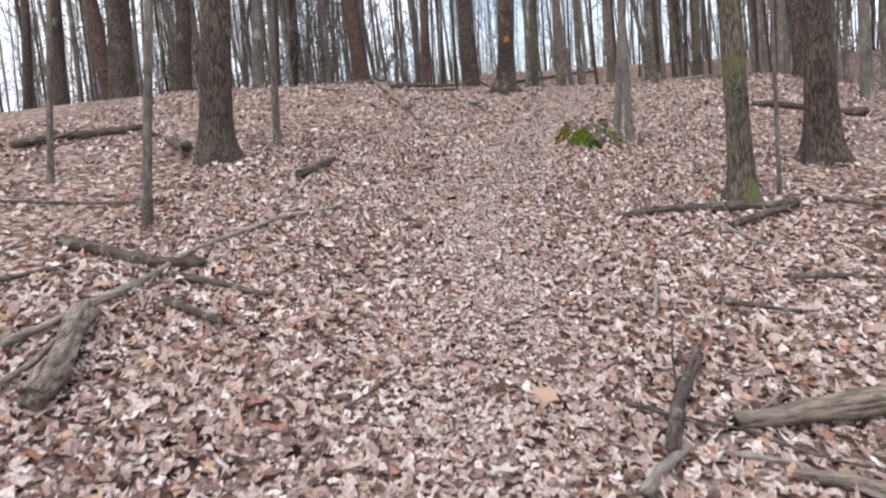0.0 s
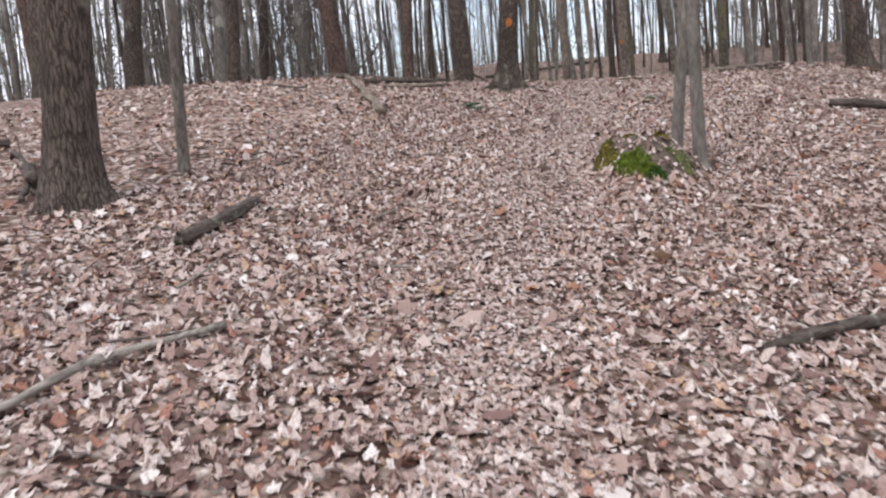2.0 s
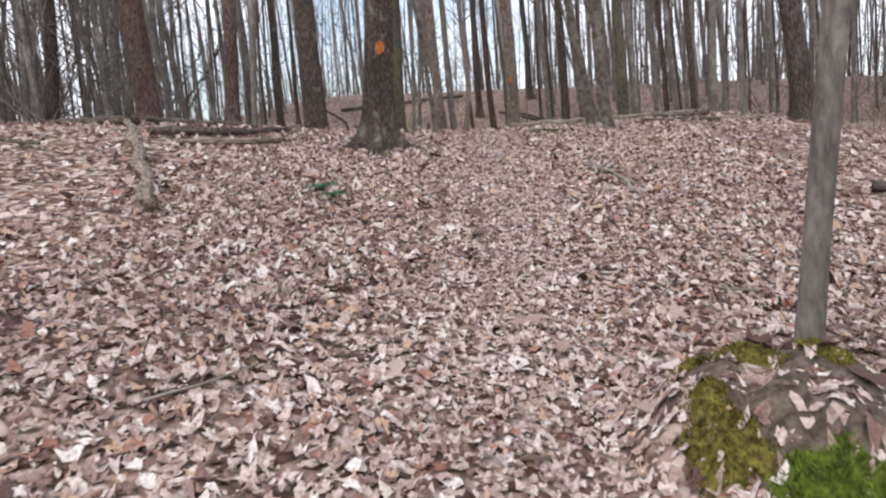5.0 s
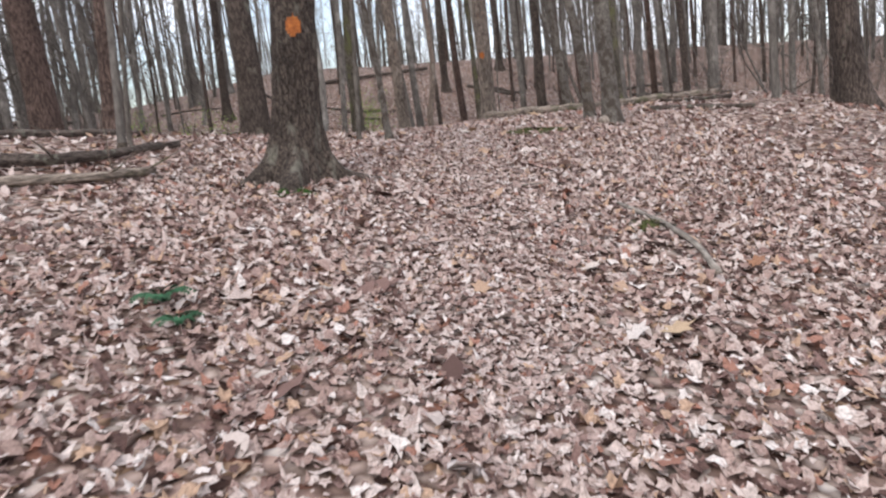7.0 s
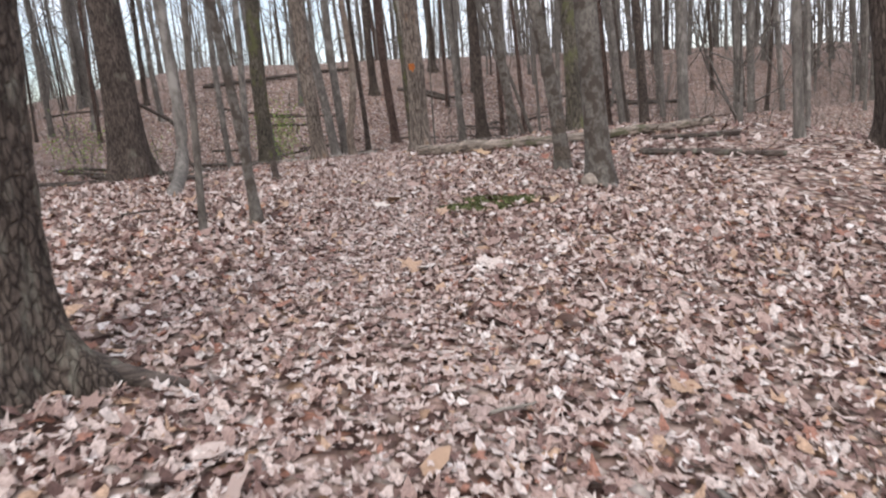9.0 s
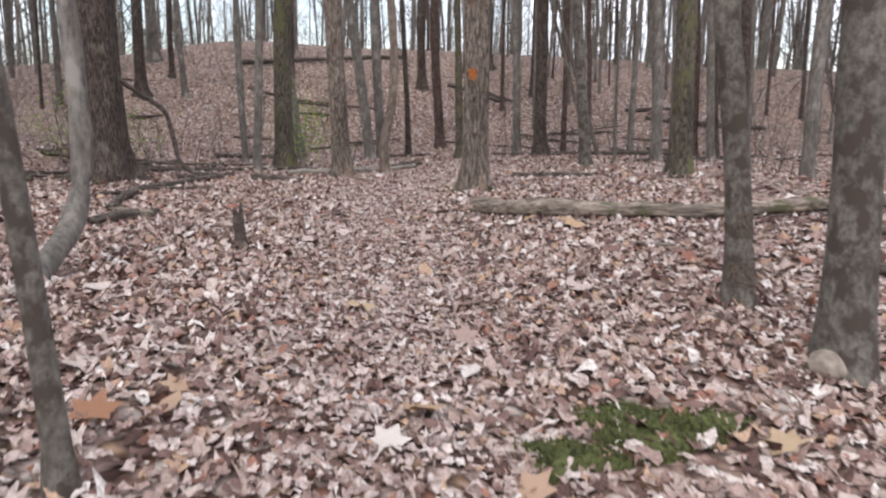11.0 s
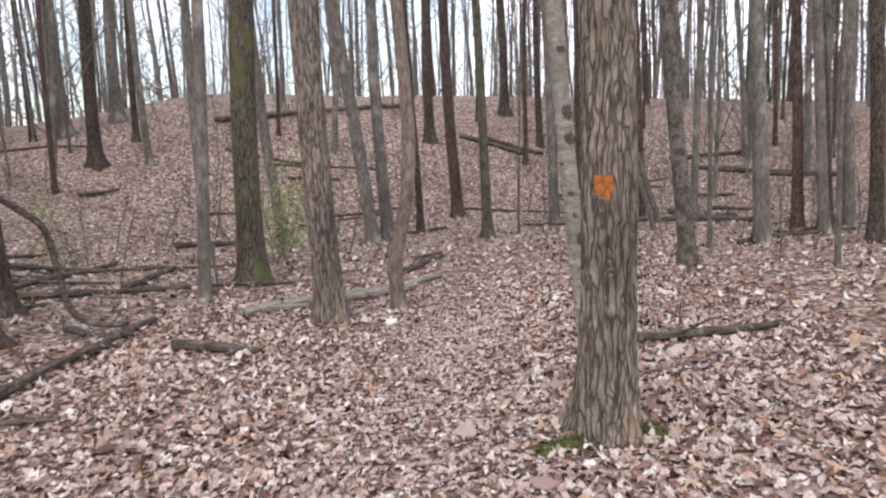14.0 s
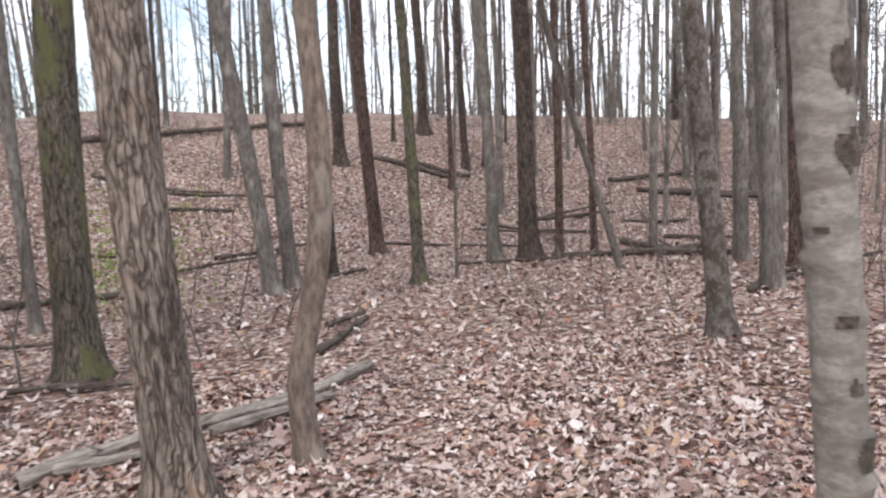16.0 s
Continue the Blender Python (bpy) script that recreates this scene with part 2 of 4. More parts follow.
gx, gy = spread(-6, 13, 0.18, 600), spread(-2, 34, 0.18, 600)
GX, GY = np.meshgrid(gx, gy)
GZ = surface(GX, GY)
nx, ny = len(gx), len(gy)
quads = [(j * nx + i, j * nx + i + 1, (j + 1) * nx + i + 1, (j + 1) * nx + i) for j in range(ny - 1) for i in range(nx - 1)]
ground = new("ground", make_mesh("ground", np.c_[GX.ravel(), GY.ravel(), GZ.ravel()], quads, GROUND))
tagged(ground, "sloping woodland floor under brown fallen leaves", "ground", kind="structure")


# ---- tubes, trunks and limbs ----
def tube(points, radii, sides, start=0, cap=True):
    """A tube along points: vertices and faces, counted from start."""
    p = np.array(points, float)
    r = np.array(radii, float)
    d = np.gradient(p, axis=0)
    d /= np.linalg.norm(d, axis=1)[:, None] + 1e-9
    ref = np.where(np.abs(d[:, 2:3]) > 0.9, [[1.0, 0, 0]], [[0, 0, 1.0]])
    u = np.cross(d, ref)
    u /= np.linalg.norm(u, axis=1)[:, None] + 1e-9
    w = np.cross(d, u)
    a = np.linspace(0, 2 * np.pi, sides, endpoint=False)
    v = p[:, None] + r[:, None, None] * (np.cos(a)[None, :, None] * u[:, None] + np.sin(a)[None, :, None] * w[:, None])
    f = []
    for i in range(len(p) - 1):
        for k in range(sides):
            k2 = (k + 1) % sides
            f.append((start + i * sides + k, start + i * sides + k2, start + (i + 1) * sides + k2, start + (i + 1) * sides + k))
    if cap:
        f.append(tuple(start + k for k in range(sides))[::-1])
        f.append(tuple(start + (len(p) - 1) * sides + k for k in range(sides)))
    return v.reshape(-1, 3), f


def limb(rng, start, way, length, r, depth, out, bits):
    """One branch that bends upward, with its twigs."""
    n = 5
    pts, rad = [np.array(start)], [r]
    d = np.array(way, float)
    for k in range(n):
        d = d + rng.normal(0, 0.16, 3) + (0, 0, 0.07)
        d /= np.linalg.norm(d)
        pts.append(pts[-1] + d * length / n)
        rad.append(r * (1 - (k + 1) / n * 0.85))
    out.append((pts, rad, 4 if depth else 3))
    if depth:
        for k in range(bits):
            i = rng.integers(1, n)
            side = d + rng.normal(0, 0.75, 3)
            side[2] += 0.2
            side /= np.linalg.norm(side)
            limb(rng, pts[i], side, length * rng.uniform(0.35, 0.65), rad[i] * 0.6, depth - 1, out, max(bits - 2, 1))


def joined(tubes):
    vs, fs, count = [], [], 0
    for pts, rad, sides in tubes:
        v, f = tube(pts, rad, sides, count, False)
        vs.append(v)
        fs += f
        count += len(v)
    return np.concatenate(vs), fs


def trunk_axis(rng, height, lx, ly, bend=0.0, wobble=0.02):
    """Points of a stem that leans as told near the ground and straightens above."""
    hs = np.concatenate([np.linspace(-0.25, 0.6, 8), np.linspace(0.75, 4, 16), np.linspace(4.5, height, 14)])
    ph = rng.uniform(0, 6, 4)
    lean = np.where(hs < 3.5, hs, 3.5 + (hs - 3.5) * 0.75)
    x = lx * lean + wobble * (np.sin(hs * 0.9 + ph[0]) - np.sin(ph[0])) + max(bend, 0) * np.sin(hs * 1.5) * np.exp(-hs / 3)
    if bend < 0:
        way = np.interp(hs, [0, 0.15, 0.5, 1.1, 1.7, 2.3, 2.9, 6], [0, -0.03, -0.06, 0.07, 0.1, 0.06, 0.02, -0.1])
        x = x + np.convolve(np.pad(way, 1, mode="edge"), [0.25, 0.5, 0.25], mode="valid")
    y = ly * lean + wobble * (np.sin(hs * 0.7 + ph[1]) - np.sin(ph[1]))
    return np.c_[x, y, hs]


def trunk_mesh(rng, kind, r, height, axis, mat, segs, flare, marks=()):
    hs = axis[:, 2]
    fine = kind == "furrow" or kind == "big" or kind == "birch"
    if fine:
        hf = np.concatenate([np.arange(-0.25, 4.6, 0.012 if kind == "birch" else 0.022), np.linspace(4.8, height, 14)])
        axis = np.c_[np.interp(hf, hs, axis[:, 0]), np.interp(hf, hs, axis[:, 1]), hf]
        hs = hf
    a = np.linspace(0, 2 * np.pi, segs, endpoint=False)
    H, A = np.meshgrid(hs, a, indexing="ij")
    base = r * (1 - 0.62 * np.clip(H, 0, height) / height)
    ph = rng.uniform(0, 6, 6)
    lobes = 0.55 + 0.45 * np.sin(A * rng.integers(3, 6) + ph[0]) + 0.25 * np.sin(A * 7 + ph[1])
    R = base * (1 + flare * np.exp(-np.clip(H, -0.2, 9) / (1.6 * r + 0.06)) * (0.6 + 0.7 * lobes))
    R *= 1 + 0.03 * np.sin(2 * A + H * 1.1 + ph[2]) + 0.02 * np.sin(3 * A - H * 2.3 + ph[3])
    if r > 0.12 or kind in ("green", "furrow"):
        ways = np.arange(5) * 1.257 + rng.uniform(-0.35, 0.35, 5)
        for k, way in enumerate(ways):
            off = np.mod(A - way + np.pi, 2 * np.pi) - np.pi
            amp = (1.5 if kind == "big" else 0.55) * rng.uniform(0.55, 1.2)
            R += r * amp * np.exp(-np.clip(H, 0, 9) / (0.75 * r)) * np.exp(-(off / 0.24) ** 2)
    if kind == "furrow":
        warp = 0.5 * np.sin(H * 4.3 + ph[4]) + 0.3 * np.sin(H * 9.7 + A * 3) + 0.35 * np.sin(H * 2.1 - 2 * A)
        ridge = np.abs(np.sin(A * 9 + warp * 1.6)) ** 0.6
        cut = 0.5 + 0.5 * np.sin(H * 17 + 5 * np.sin(A * 9 + ph[5]) + A * 4)
        R *= 0.9 + 0.14 * ridge - 0.03 * cut
    elif kind == "big":
        warp = 0.6 * np.sin(H * 3.1 + ph[4]) + 0.4 * np.sin(H * 8 + A * 3)
        R *= 0.975 + 0.04 * np.abs(np.sin(A * 11 + warp)) + 0.012 * np.sin(H * 31 + A * 5)
    elif kind == "birch":
        R *= 1 + 0.03 * np.sin(H * 7 + A) + 0.02 * np.sin(H * 19 + 2 * A)
        h = 0.05
        while h < 4.4:
            tilt_to, turn = rng.uniform(-0.02, 0.02), rng.uniform(0, 6.28)
            off = H - h - tilt_to * np.cos(A - turn)
            R *= 1 + rng.uniform(0.08, 0.26) * np.exp(-(off / np.where(off > 0, 0.008, 0.022)) ** 2) * (0.5 + 0.5 * np.cos(A - turn))
            h += rng.uniform(0.05, 0.19)
    elif segs > 12:
        R *= 1 + 0.035 * np.abs(np.sin(A * 8 + np.sin(H * 3 + ph[4]) * 1.4))
    v = np.stack([axis[:, 0:1] + R * np.cos(A), axis[:, 1:2] + R * np.sin(A), H], -1).reshape(-1, 3)
    f = [(i * segs + k, i * segs + (k + 1) % segs, (i + 1) * segs + (k + 1) % segs, (i + 1) * segs + k) for i in range(len(hs) - 1) for k in range(segs)]
    f.append(tuple((len(hs) - 1) * segs + k for k in range(segs)))
    skins = []
    for name, label, coat, turn, h, half_w, half_h in marks:
        u = (np.mod(A - turn + np.pi, 2 * np.pi) - np.pi) * r / half_w
        w = (H - h) / half_h
        edge = 1 + 0.12 * np.sin(7 * A + 40 * H) + 0.1 * np.sin(31 * A - 23 * H)
        inside = (np.abs(u) ** 2.2 + np.abs(w) ** 2.2 < edge).ravel()
        pv = np.stack([axis[:, 0:1] + (R + 0.004) * np.cos(A), axis[:, 1:2] + (R + 0.004) * np.sin(A), H], -1).reshape(-1, 3)
        chosen = [q for q in f[:-1] if all(inside[i] for i in q)]
        used = sorted({i for q in chosen for i in q})
        where = {i: n for n, i in enumerate(used)}
        if chosen:
            skins.append((name, label, make_mesh(name, pv[used], [tuple(where[i] for i in q) for q in chosen], coat)))
    return make_mesh("trunk", v, f, mat), skins


TREE_LABEL = {
    "dark": "bare forest tree with dark ridged bark among leaves",
    "red": "bare tree with reddish brown bark",
    "gray": "slender bare tree with smooth gray bark",
    "thin": "thin leafless sapling standing in leaf litter",
    "green": "bare tree with greenish mossy bark",
    "big": "large tree with flared roots and orange blaze",
    "blotch": "gray tree with dark blotches on its bark",
    "furrow": "tree with deeply furrowed gray-brown bark",
    "birch": "pale gray tree with dark scarred bark rings",
    "bent": "slender gray tree with a crooked lower stem",
}


def blaze(turn, h, half_w, half_h):
    return ("blaze", "orange painted trail blaze", ORANGE, turn, h, half_w, half_h)


def scar(turn, h, half_w, half_h):
    return ("scar", "dark rough bark scar", SCAR, turn, h, half_w, half_h)


def tree(kind, x, y, r, lx, ly, marks=(), bend=0.0):
    rng = np.random.default_rng(int(abs(x * 1000) + abs(y * 7000)))
    height = 20 * min(1.0, 0.35 + r * 5) if kind != "thin" else 3.5 + r * 60
    height *= rng.uniform(0.9, 1.1)
    base = new("sapling" if kind == "thin" else "tree")
    base.location = (x, y, float(surface(x, y)))
    tagged(base, TREE_LABEL[kind], "sapling" if kind == "thin" else "tree", "woodland trees")
    axis = trunk_axis(rng, height, lx, ly, -1 if kind == "bent" else bend, 0.015 + 0.12 * min(r, 0.15))
    segs = {"furrow": 110, "big": 110, "birch": 64}.get(kind, 44 if marks else 36 if r > 0.1 else 14)
    flare = {"big": 0.55, "furrow": 0.45, "thin": 0.2, "birch": 0.15, "bent": 0.4, "gray": 0.32}.get(kind, 0.5)
    stem, skins = trunk_mesh(rng, kind, r, height, axis, BARK[kind], segs, flare, marks)
    part("trunk", stem, base)
    for name, label, skin in skins:
        part(name, skin, base, label)
    out = []
    n = 9 if kind == "thin" else 18
    for k in range(n):
        h = height * (rng.uniform(0.3, 0.98) if kind == "thin" else rng.uniform(0.34, 0.98))
        i = np.searchsorted(axis[:, 2], h)
        i = min(i, len(axis) - 1)
        az = rng.uniform(0, 2 * np.pi)
        up = rng.uniform(0.35, 1.1)
        rr = r * (1 - 0.62 * h / height)
        length = rng.uniform(0.14, 0.26) * (height - h * 0.6) + 0.2
        limb(rng, axis[i], (math.cos(az), math.sin(az), up), length, min(rr * 0.45, 0.05), 1, out, 4)
    v, f = joined(out)
    tagged(part("crown", make_mesh("crown", v, f, BARK[kind]), base), kind="stuff")
    return base


tree('dark', -2.36, 8.50, 0.172, 0.086, 0.008)
tree('thin', -1.82, 5.55, 0.036, 0.130, 0.013, [scar(-1.5, 0.08, 0.2, 0.24), scar(-1.2, 0.45, 0.03, 0.05)])
tree('thin', -1.98, 9.66, 0.052, 0.082, 0.008)
tree('green', 3.20, 7.21, 0.108, -0.010, -0.001)
tree('dark', 4.75, 9.20, 0.175, -0.053, -0.005)
tree('thin', -3.64, 7.24, 0.035, 0.135, 0.013)
tree('thin', 3.55, 7.25, 0.022, -0.035, -0.003)
tree('dark', -9.14, 19.56, 0.318, 0.036, 0.003)
tree('red', -11.36, 22.96, 0.232, -0.053, -0.005)
tree('dark', -9.85, 24.82, 0.267, 0.124, 0.012)
tree('dark', -11.50, 20.54, 0.209, 0.057, 0.005)
tree('dark', -7.23, 28.90, 0.176, 0.115, 0.011)
tree('gray', -7.77, 26.60, 0.223, 0.091, 0.009)
tree('red', -3.75, 25.66, 0.271, -0.013, -0.001)
tree('gray', 8.48, 16.24, 0.116, -0.054, -0.005)
tree('dark', -13.47, 21.68, 0.136, 0.150, 0.014)
tree('red', -0.95, 19.2, 0.1, 0.1, -0.012)
tree('gray', 2.52, 10.43, 0.052, 0.085, -0.003, [scar(-1.7, 1.1, 0.03, 0.05), scar(-1.5, 0.5, 0.03, 0.04)])
tree('gray', 2.63, 9.97, 0.054, 0.004, 0.001, [scar(-1.6, 1.35, 0.05, 0.06), scar(-1.9, 0.8, 0.03, 0.03), scar(-1.5, 0.28, 0.03, 0.05)])
tree('dark', -5.92, 22.28, 0.171, 0.106, -0.003)
tree('big', 1.06, 16.16, 0.167, 0.088, -0.013, [blaze(-1.5, 1.08, 0.06, 0.085)])
tree('gray', -0.38, 17.1, 0.032, 0.074, -0.011, [scar(-1.3, 0.08, 0.2, 0.12)])
tree('thin', -0.42, 17.55, 0.024, 0.112, -0.017)
tree('thin', 1.66, 18.14, 0.023, 0.080, -0.012)
tree('blotch', 4.72, 18.94, 0.094, -0.049, 0.013)
tree('blotch', 4.74, 19.72, 0.061, -0.132, 0.034,
     [scar(-1.7, 0.16, 0.1, 0.14), scar(-1.5, 0.4, 0.06, 0.16), scar(-1.9, 0.72, 0.05, 0.11), scar(-1.4, 0.95, 0.03, 0.06)], 0.05)
tree('gray', 10.6, 27.0, 0.11, 0.012, -0.002)
tree('gray', 7.75, 20.29, 0.054, -0.033, 0.005)
tree('dark', 8.6, 19.8, 0.185, -0.127, 0.019)
tree('dark', 11.97, 31.0, 0.11, -0.026, 0.006)
tree('blotch', 1.99, 18.33, 0.03, -0.1, 0.018, [scar(-1.5, 0.92, 0.05, 0.12), scar(-1.2, 0.52, 0.02, 0.06), scar(-1.6, 0.12, 0.04, 0.06)], 0.03)
tree('furrow', 4.42, 24.09, 0.131, 0.001, -0.000, [blaze(-2.12, 1.22, 0.054, 0.066)])
tree('dark', -0.09, 27.57, 0.290, 0.013, -0.002)
tree('dark', -0.27, 29.49, 0.179, 0.001, -0.000)
tree('gray', -3.79, 45.32, 0.219, -0.048, 0.006)
tree('gray', -2.55, 46.66, 0.194, 0.017, -0.002)
tree('gray', -0.98, 42.79, 0.100, -0.038, 0.005)
tree('gray', 1.92, 29.35, 0.069, 0.043, -0.010)
tree('green', 2.36, 30.87, 0.166, 0.030, -0.007)
tree('furrow', 3.26, 27.58, 0.130, -0.045, 0.010)
tree('gray', 2.70, 35.12, 0.102, -0.085, 0.011)
tree('gray', 4.43, 35.41, 0.129, -0.135, 0.017)
tree('gray', 4.79, 35.99, 0.122, -0.032, 0.004)
tree('bent', 3.93, 27.90, 0.067, 0.023, -0.005)
tree('dark', 5.62, 36.93, 0.078, -0.025, 0.003)
tree('dark', 7.30, 44.63, 0.160, -0.001, 0.000)
tree('red', 6.87, 38.76, 0.135, -0.037, 0.008)
tree('green', 6.65, 34.97, 0.096, -0.034, 0.008)
tree('dark', 10.50, 47.12, 0.156, -0.023, 0.003)
tree('dark', 9.36, 36.71, 0.175, -0.017, 0.004, [blaze(-1.9, 1.15, 0.09, 0.1)])
tree('gray', 8.78, 37.04, 0.114, -0.036, 0.009)
tree('gray', 10.50, 40.76, 0.086, -0.011, 0.003)
tree('thin', 9.98, 34.53, 0.052, -0.308, 0.039)
tree('blotch', 7.73, 29.21, 0.100, -0.065, 0.021)
tree('birch', 4.71, 24.99, 0.054, -0.093, 0.022,
     [scar(-1.35, 1.6, 0.044, 0.049), scar(-1.4, 1.45, 0.039, 0.043), scar(-1.9, 1.13, 0.029, 0.019), scar(-1.7, 1.0, 0.018, 0.024), scar(-1.35, 0.86, 0.029, 0.046), scar(-1.4, 0.69, 0.026, 0.027), scar(-1.35, 0.5, 0.023, 0.035), scar(-2.6, 1.3, 0.026, 0.014), scar(-1.5, 1.95, 0.034, 0.027)])
tree('gray', 10.13, 31.22, 0.110, -0.050, 0.011)
tree('red', 11.74, 32.55, 0.097, -0.060, 0.013)
tree('dark', 12.10, 32.26, 0.114, -0.094, 0.021)
tree('gray', 10.22, 31.42, 0.093, -0.039, 0.013)
tree('gray', 11.95, 33.93, 0.094, -0.037, 0.012)
tree('gray', 12.05, 34.17, 0.084, -0.025, 0.006)
tree('dark', -2.26, 42.40, 0.173, 0.010, -0.002)
tree('dark', -1.62, 44.61, 0.098, 0.011, -0.003)
tree('green', 7.41, 25.23, 0.128, -0.028, 0.004)
tree('thin', 10.72, 35.77, 0.063, -0.283, 0.092)
tree('gray', 12.88, 32.66, 0.104, -0.045, 0.015)
tree('gray', 1.44, 33.89, 0.078, -0.005, 0.001)
tree('gray', 11.95, 32.12, 0.090, -0.088, 0.011)
tree('thin', 7.40, 35.34, 0.030, 0.019, -0.004)
tree('thin', 9.02, 30.88, 0.036, 0.006, -0.001)
tree('thin', 9.01, 28.18, 0.036, -0.006, 0.001)

# ---- fallen logs and sticks ----
LOG_LABEL = {"dark": "dark damp fallen branch lying on leaves", "pale": "bleached bare stick lying on leaves", "bark": "weathered fallen log with peeling bark"}


def log(kind, line, r0, r1):
    rng = np.random.default_rng(int(abs(line[0][0] * 900) + line[0][1] * 500))
    p = np.array(line)
    s = np.r_[0, np.cumsum(np.hypot(*np.diff(p, axis=0).T))]
    n = max(8, int(s[-1] / 0.09))
    q = np.linspace(0, s[-1], n)
    x, y = np.interp(q, s, p[:, 0]), np.interp(q, s, p[:, 1])
    r = np.linspace(r0, r1, n) * (1 + 0.1 * np.sin(q * 9 + rng.uniform(0, 6)) + rng.normal(0, 0.05, n))
    w = min(r0, 0.02)
    x = x + w * np.sin(q * 5 + rng.uniform(0, 6)) + rng.normal(0, 0.004, n)
    y = y + w * np.sin(q * 4 + rng.uniform(0, 6)) + rng.normal(0, 0.004, n)
    z = surface(x, y)
    k = np.ones(9) / 9
    z = np.convolve(np.pad(z, 4, mode="edge"), k, mode="valid") + r * 0.62 + (0.045 if max(r0, r1) > 0.05 else 0.034)
    mid = n // 2
    o = np.array([x[mid], y[mid], surface(x[mid], y[mid])])
    thick = max(r0, r1) > 0.03
    turn = math.atan2(y[-1] - y[0], x[-1] - x[0])
    spin = np.array([[math.cos(turn), -math.sin(turn), 0], [math.sin(turn), math.cos(turn), 0], [0, 0, 1]])
    line3 = (np.c_[x, y, z] - o) @ spin
    sides = 18 if thick else 7
    v, f = tube(line3, r, sides)
    ridge = 1 + (0.1 if thick else 0.0) * np.sin(np.arange(sides) * 2.1 + rng.uniform(0, 6))
    v = np.repeat(line3, sides, axis=0) + (v - np.repeat(line3, sides, axis=0)) * np.tile(ridge, n)[:, None]
    v = v + rng.normal(0, 0.05 * r.mean(), v.shape)
    v[:sides, 0] -= rng.uniform(0, 1.1, sides) * r[0]
    v[-sides:, 0] += rng.uniform(0, 1.1, sides) * r[-1]
    base = new("fallen_log" if thick else "stick", make_mesh("log", v, f, WOOD[kind]))
    base.location = o
    base.rotation_euler = (0, 0, turn)
    tagged(base, LOG_LABEL[kind], "log" if thick else "stick", "dead wood on the floor")
    if s[-1] > 0.8:
        out = []
        for _ in range(rng.integers(1, 4)):
            i = rng.integers(2, n - 1)
            way = (rng.normal(), rng.normal(), rng.uniform(0.0, 0.35))
            limb(rng, line3[i], np.array(way) / np.linalg.norm(way), rng.uniform(0.2, 0.55), r[i] * 0.35, 0, out, 0)
        v, f = joined(out)
        tagged(part("twig", make_mesh("twig", v, f, WOOD[kind]), base), kind="stuff")
    return base


log('pale', [(-1.45, 3.27), (-1.28, 3.94), (-1.21, 4.82), (-0.93, 5.83), (-0.45, 6.34)], 0.024, 0.017)
log('bark', [(-0.94, 2.70), (-1.06, 3.08), (-1.25, 3.65)], 0.056, 0.062)
log('pale', [(-1.21, 2.82), (-1.22, 3.10), (-1.28, 3.53)], 0.018, 0.015)
log('dark', [(-2.12, 4.93), (-1.50, 4.68), (-1.00, 4.59)], 0.045, 0.030)
log('dark', [(-2.10, 4.15), (-1.83, 4.49)], 0.019, 0.020)
log('dark', [(-1.08, 4.42), (-0.42, 4.02)], 0.023, 0.013)
log('dark', [(-0.95, 3.94), (-0.50, 3.62)], 0.029, 0.021)
log('dark', [(-3.51, 6.24), (-2.26, 6.24)], 0.020, 0.013)
log('dark', [(-5.34, 9.27), (-4.99, 10.03), (-4.38, 10.75)], 0.057, 0.052)
log('dark', [(-1.09, 7.47), (-1.05, 7.87), (-0.97, 8.50)], 0.044, 0.041)
log('dark', [(1.92, 6.31), (2.65, 6.69), (3.53, 6.88)], 0.024, 0.044)
log('dark', [(2.82, 6.14), (3.60, 7.01)], 0.033, 0.026)
log('pale', [(2.66, 6.39), (2.83, 5.55)], 0.019, 0.011)
log('bark', [(1.86, 2.91), (2.10, 2.95), (2.53, 3.08)], 0.04, 0.06)
log('dark', [(1.83, 3.56), (1.67, 3.05), (1.54, 2.66)], 0.028, 0.030)
log('pale', [(1.60, 2.69), (1.41, 2.39)], 0.022, 0.024)
log('bark', [(1.95, 2.60), (2.11, 2.56), (2.25, 2.49)], 0.019, 0.034)
log('dark', [(2.18, 4.36), (2.58, 4.17)], 0.018, 0.010)
log('dark', [(2.72, 4.84), (3.41, 4.90)], 0.019, 0.013)
log('pale', [(1.88, 4.74), (1.75, 4.02)], 0.017, 0.014)
log('dark', [(3.88, 7.24), (4.36, 6.89)], 0.022, 0.013)
log('dark', [(1.45, 3.02), (1.69, 2.89)], 0.010, 0.006)
log('dark', [(5.49, 13.95), (6.11, 13.40), (6.74, 12.63)], 0.052, 0.065)
log('dark', [(-1.39, 16.17), (-0.65, 16.32), (0.00, 17.51)], 0.051, 0.032)
log('dark', [(-3.03, 15.80), (-2.20, 15.24)], 0.022, 0.015)
log('bark', [(-0.96, 15.72), (-0.64, 15.78), (-0.28, 15.84), (0.03, 16.18)], 0.034, 0.031)
log('dark', [(-13.49, 47.66), (-9.22, 45.62)], 0.075, 0.075)
log('pale', [(3.17, 15.12), (3.22, 14.62), (3.20, 14.09), (3.12, 13.77)], 0.013, 0.02)
log('bark', [(3.98, 22.22), (4.32, 22.06), (4.73, 21.86), (5.56, 21.74), (6.6, 21.75), (7.8, 21.95)], 0.066, 0.05)
log('dark', [(6.05, 21.87), (6.76, 22.19)], 0.024, 0.020)
log('dark', [(6.42, 20.99), (7.23, 20.67)], 0.023, 0.032)
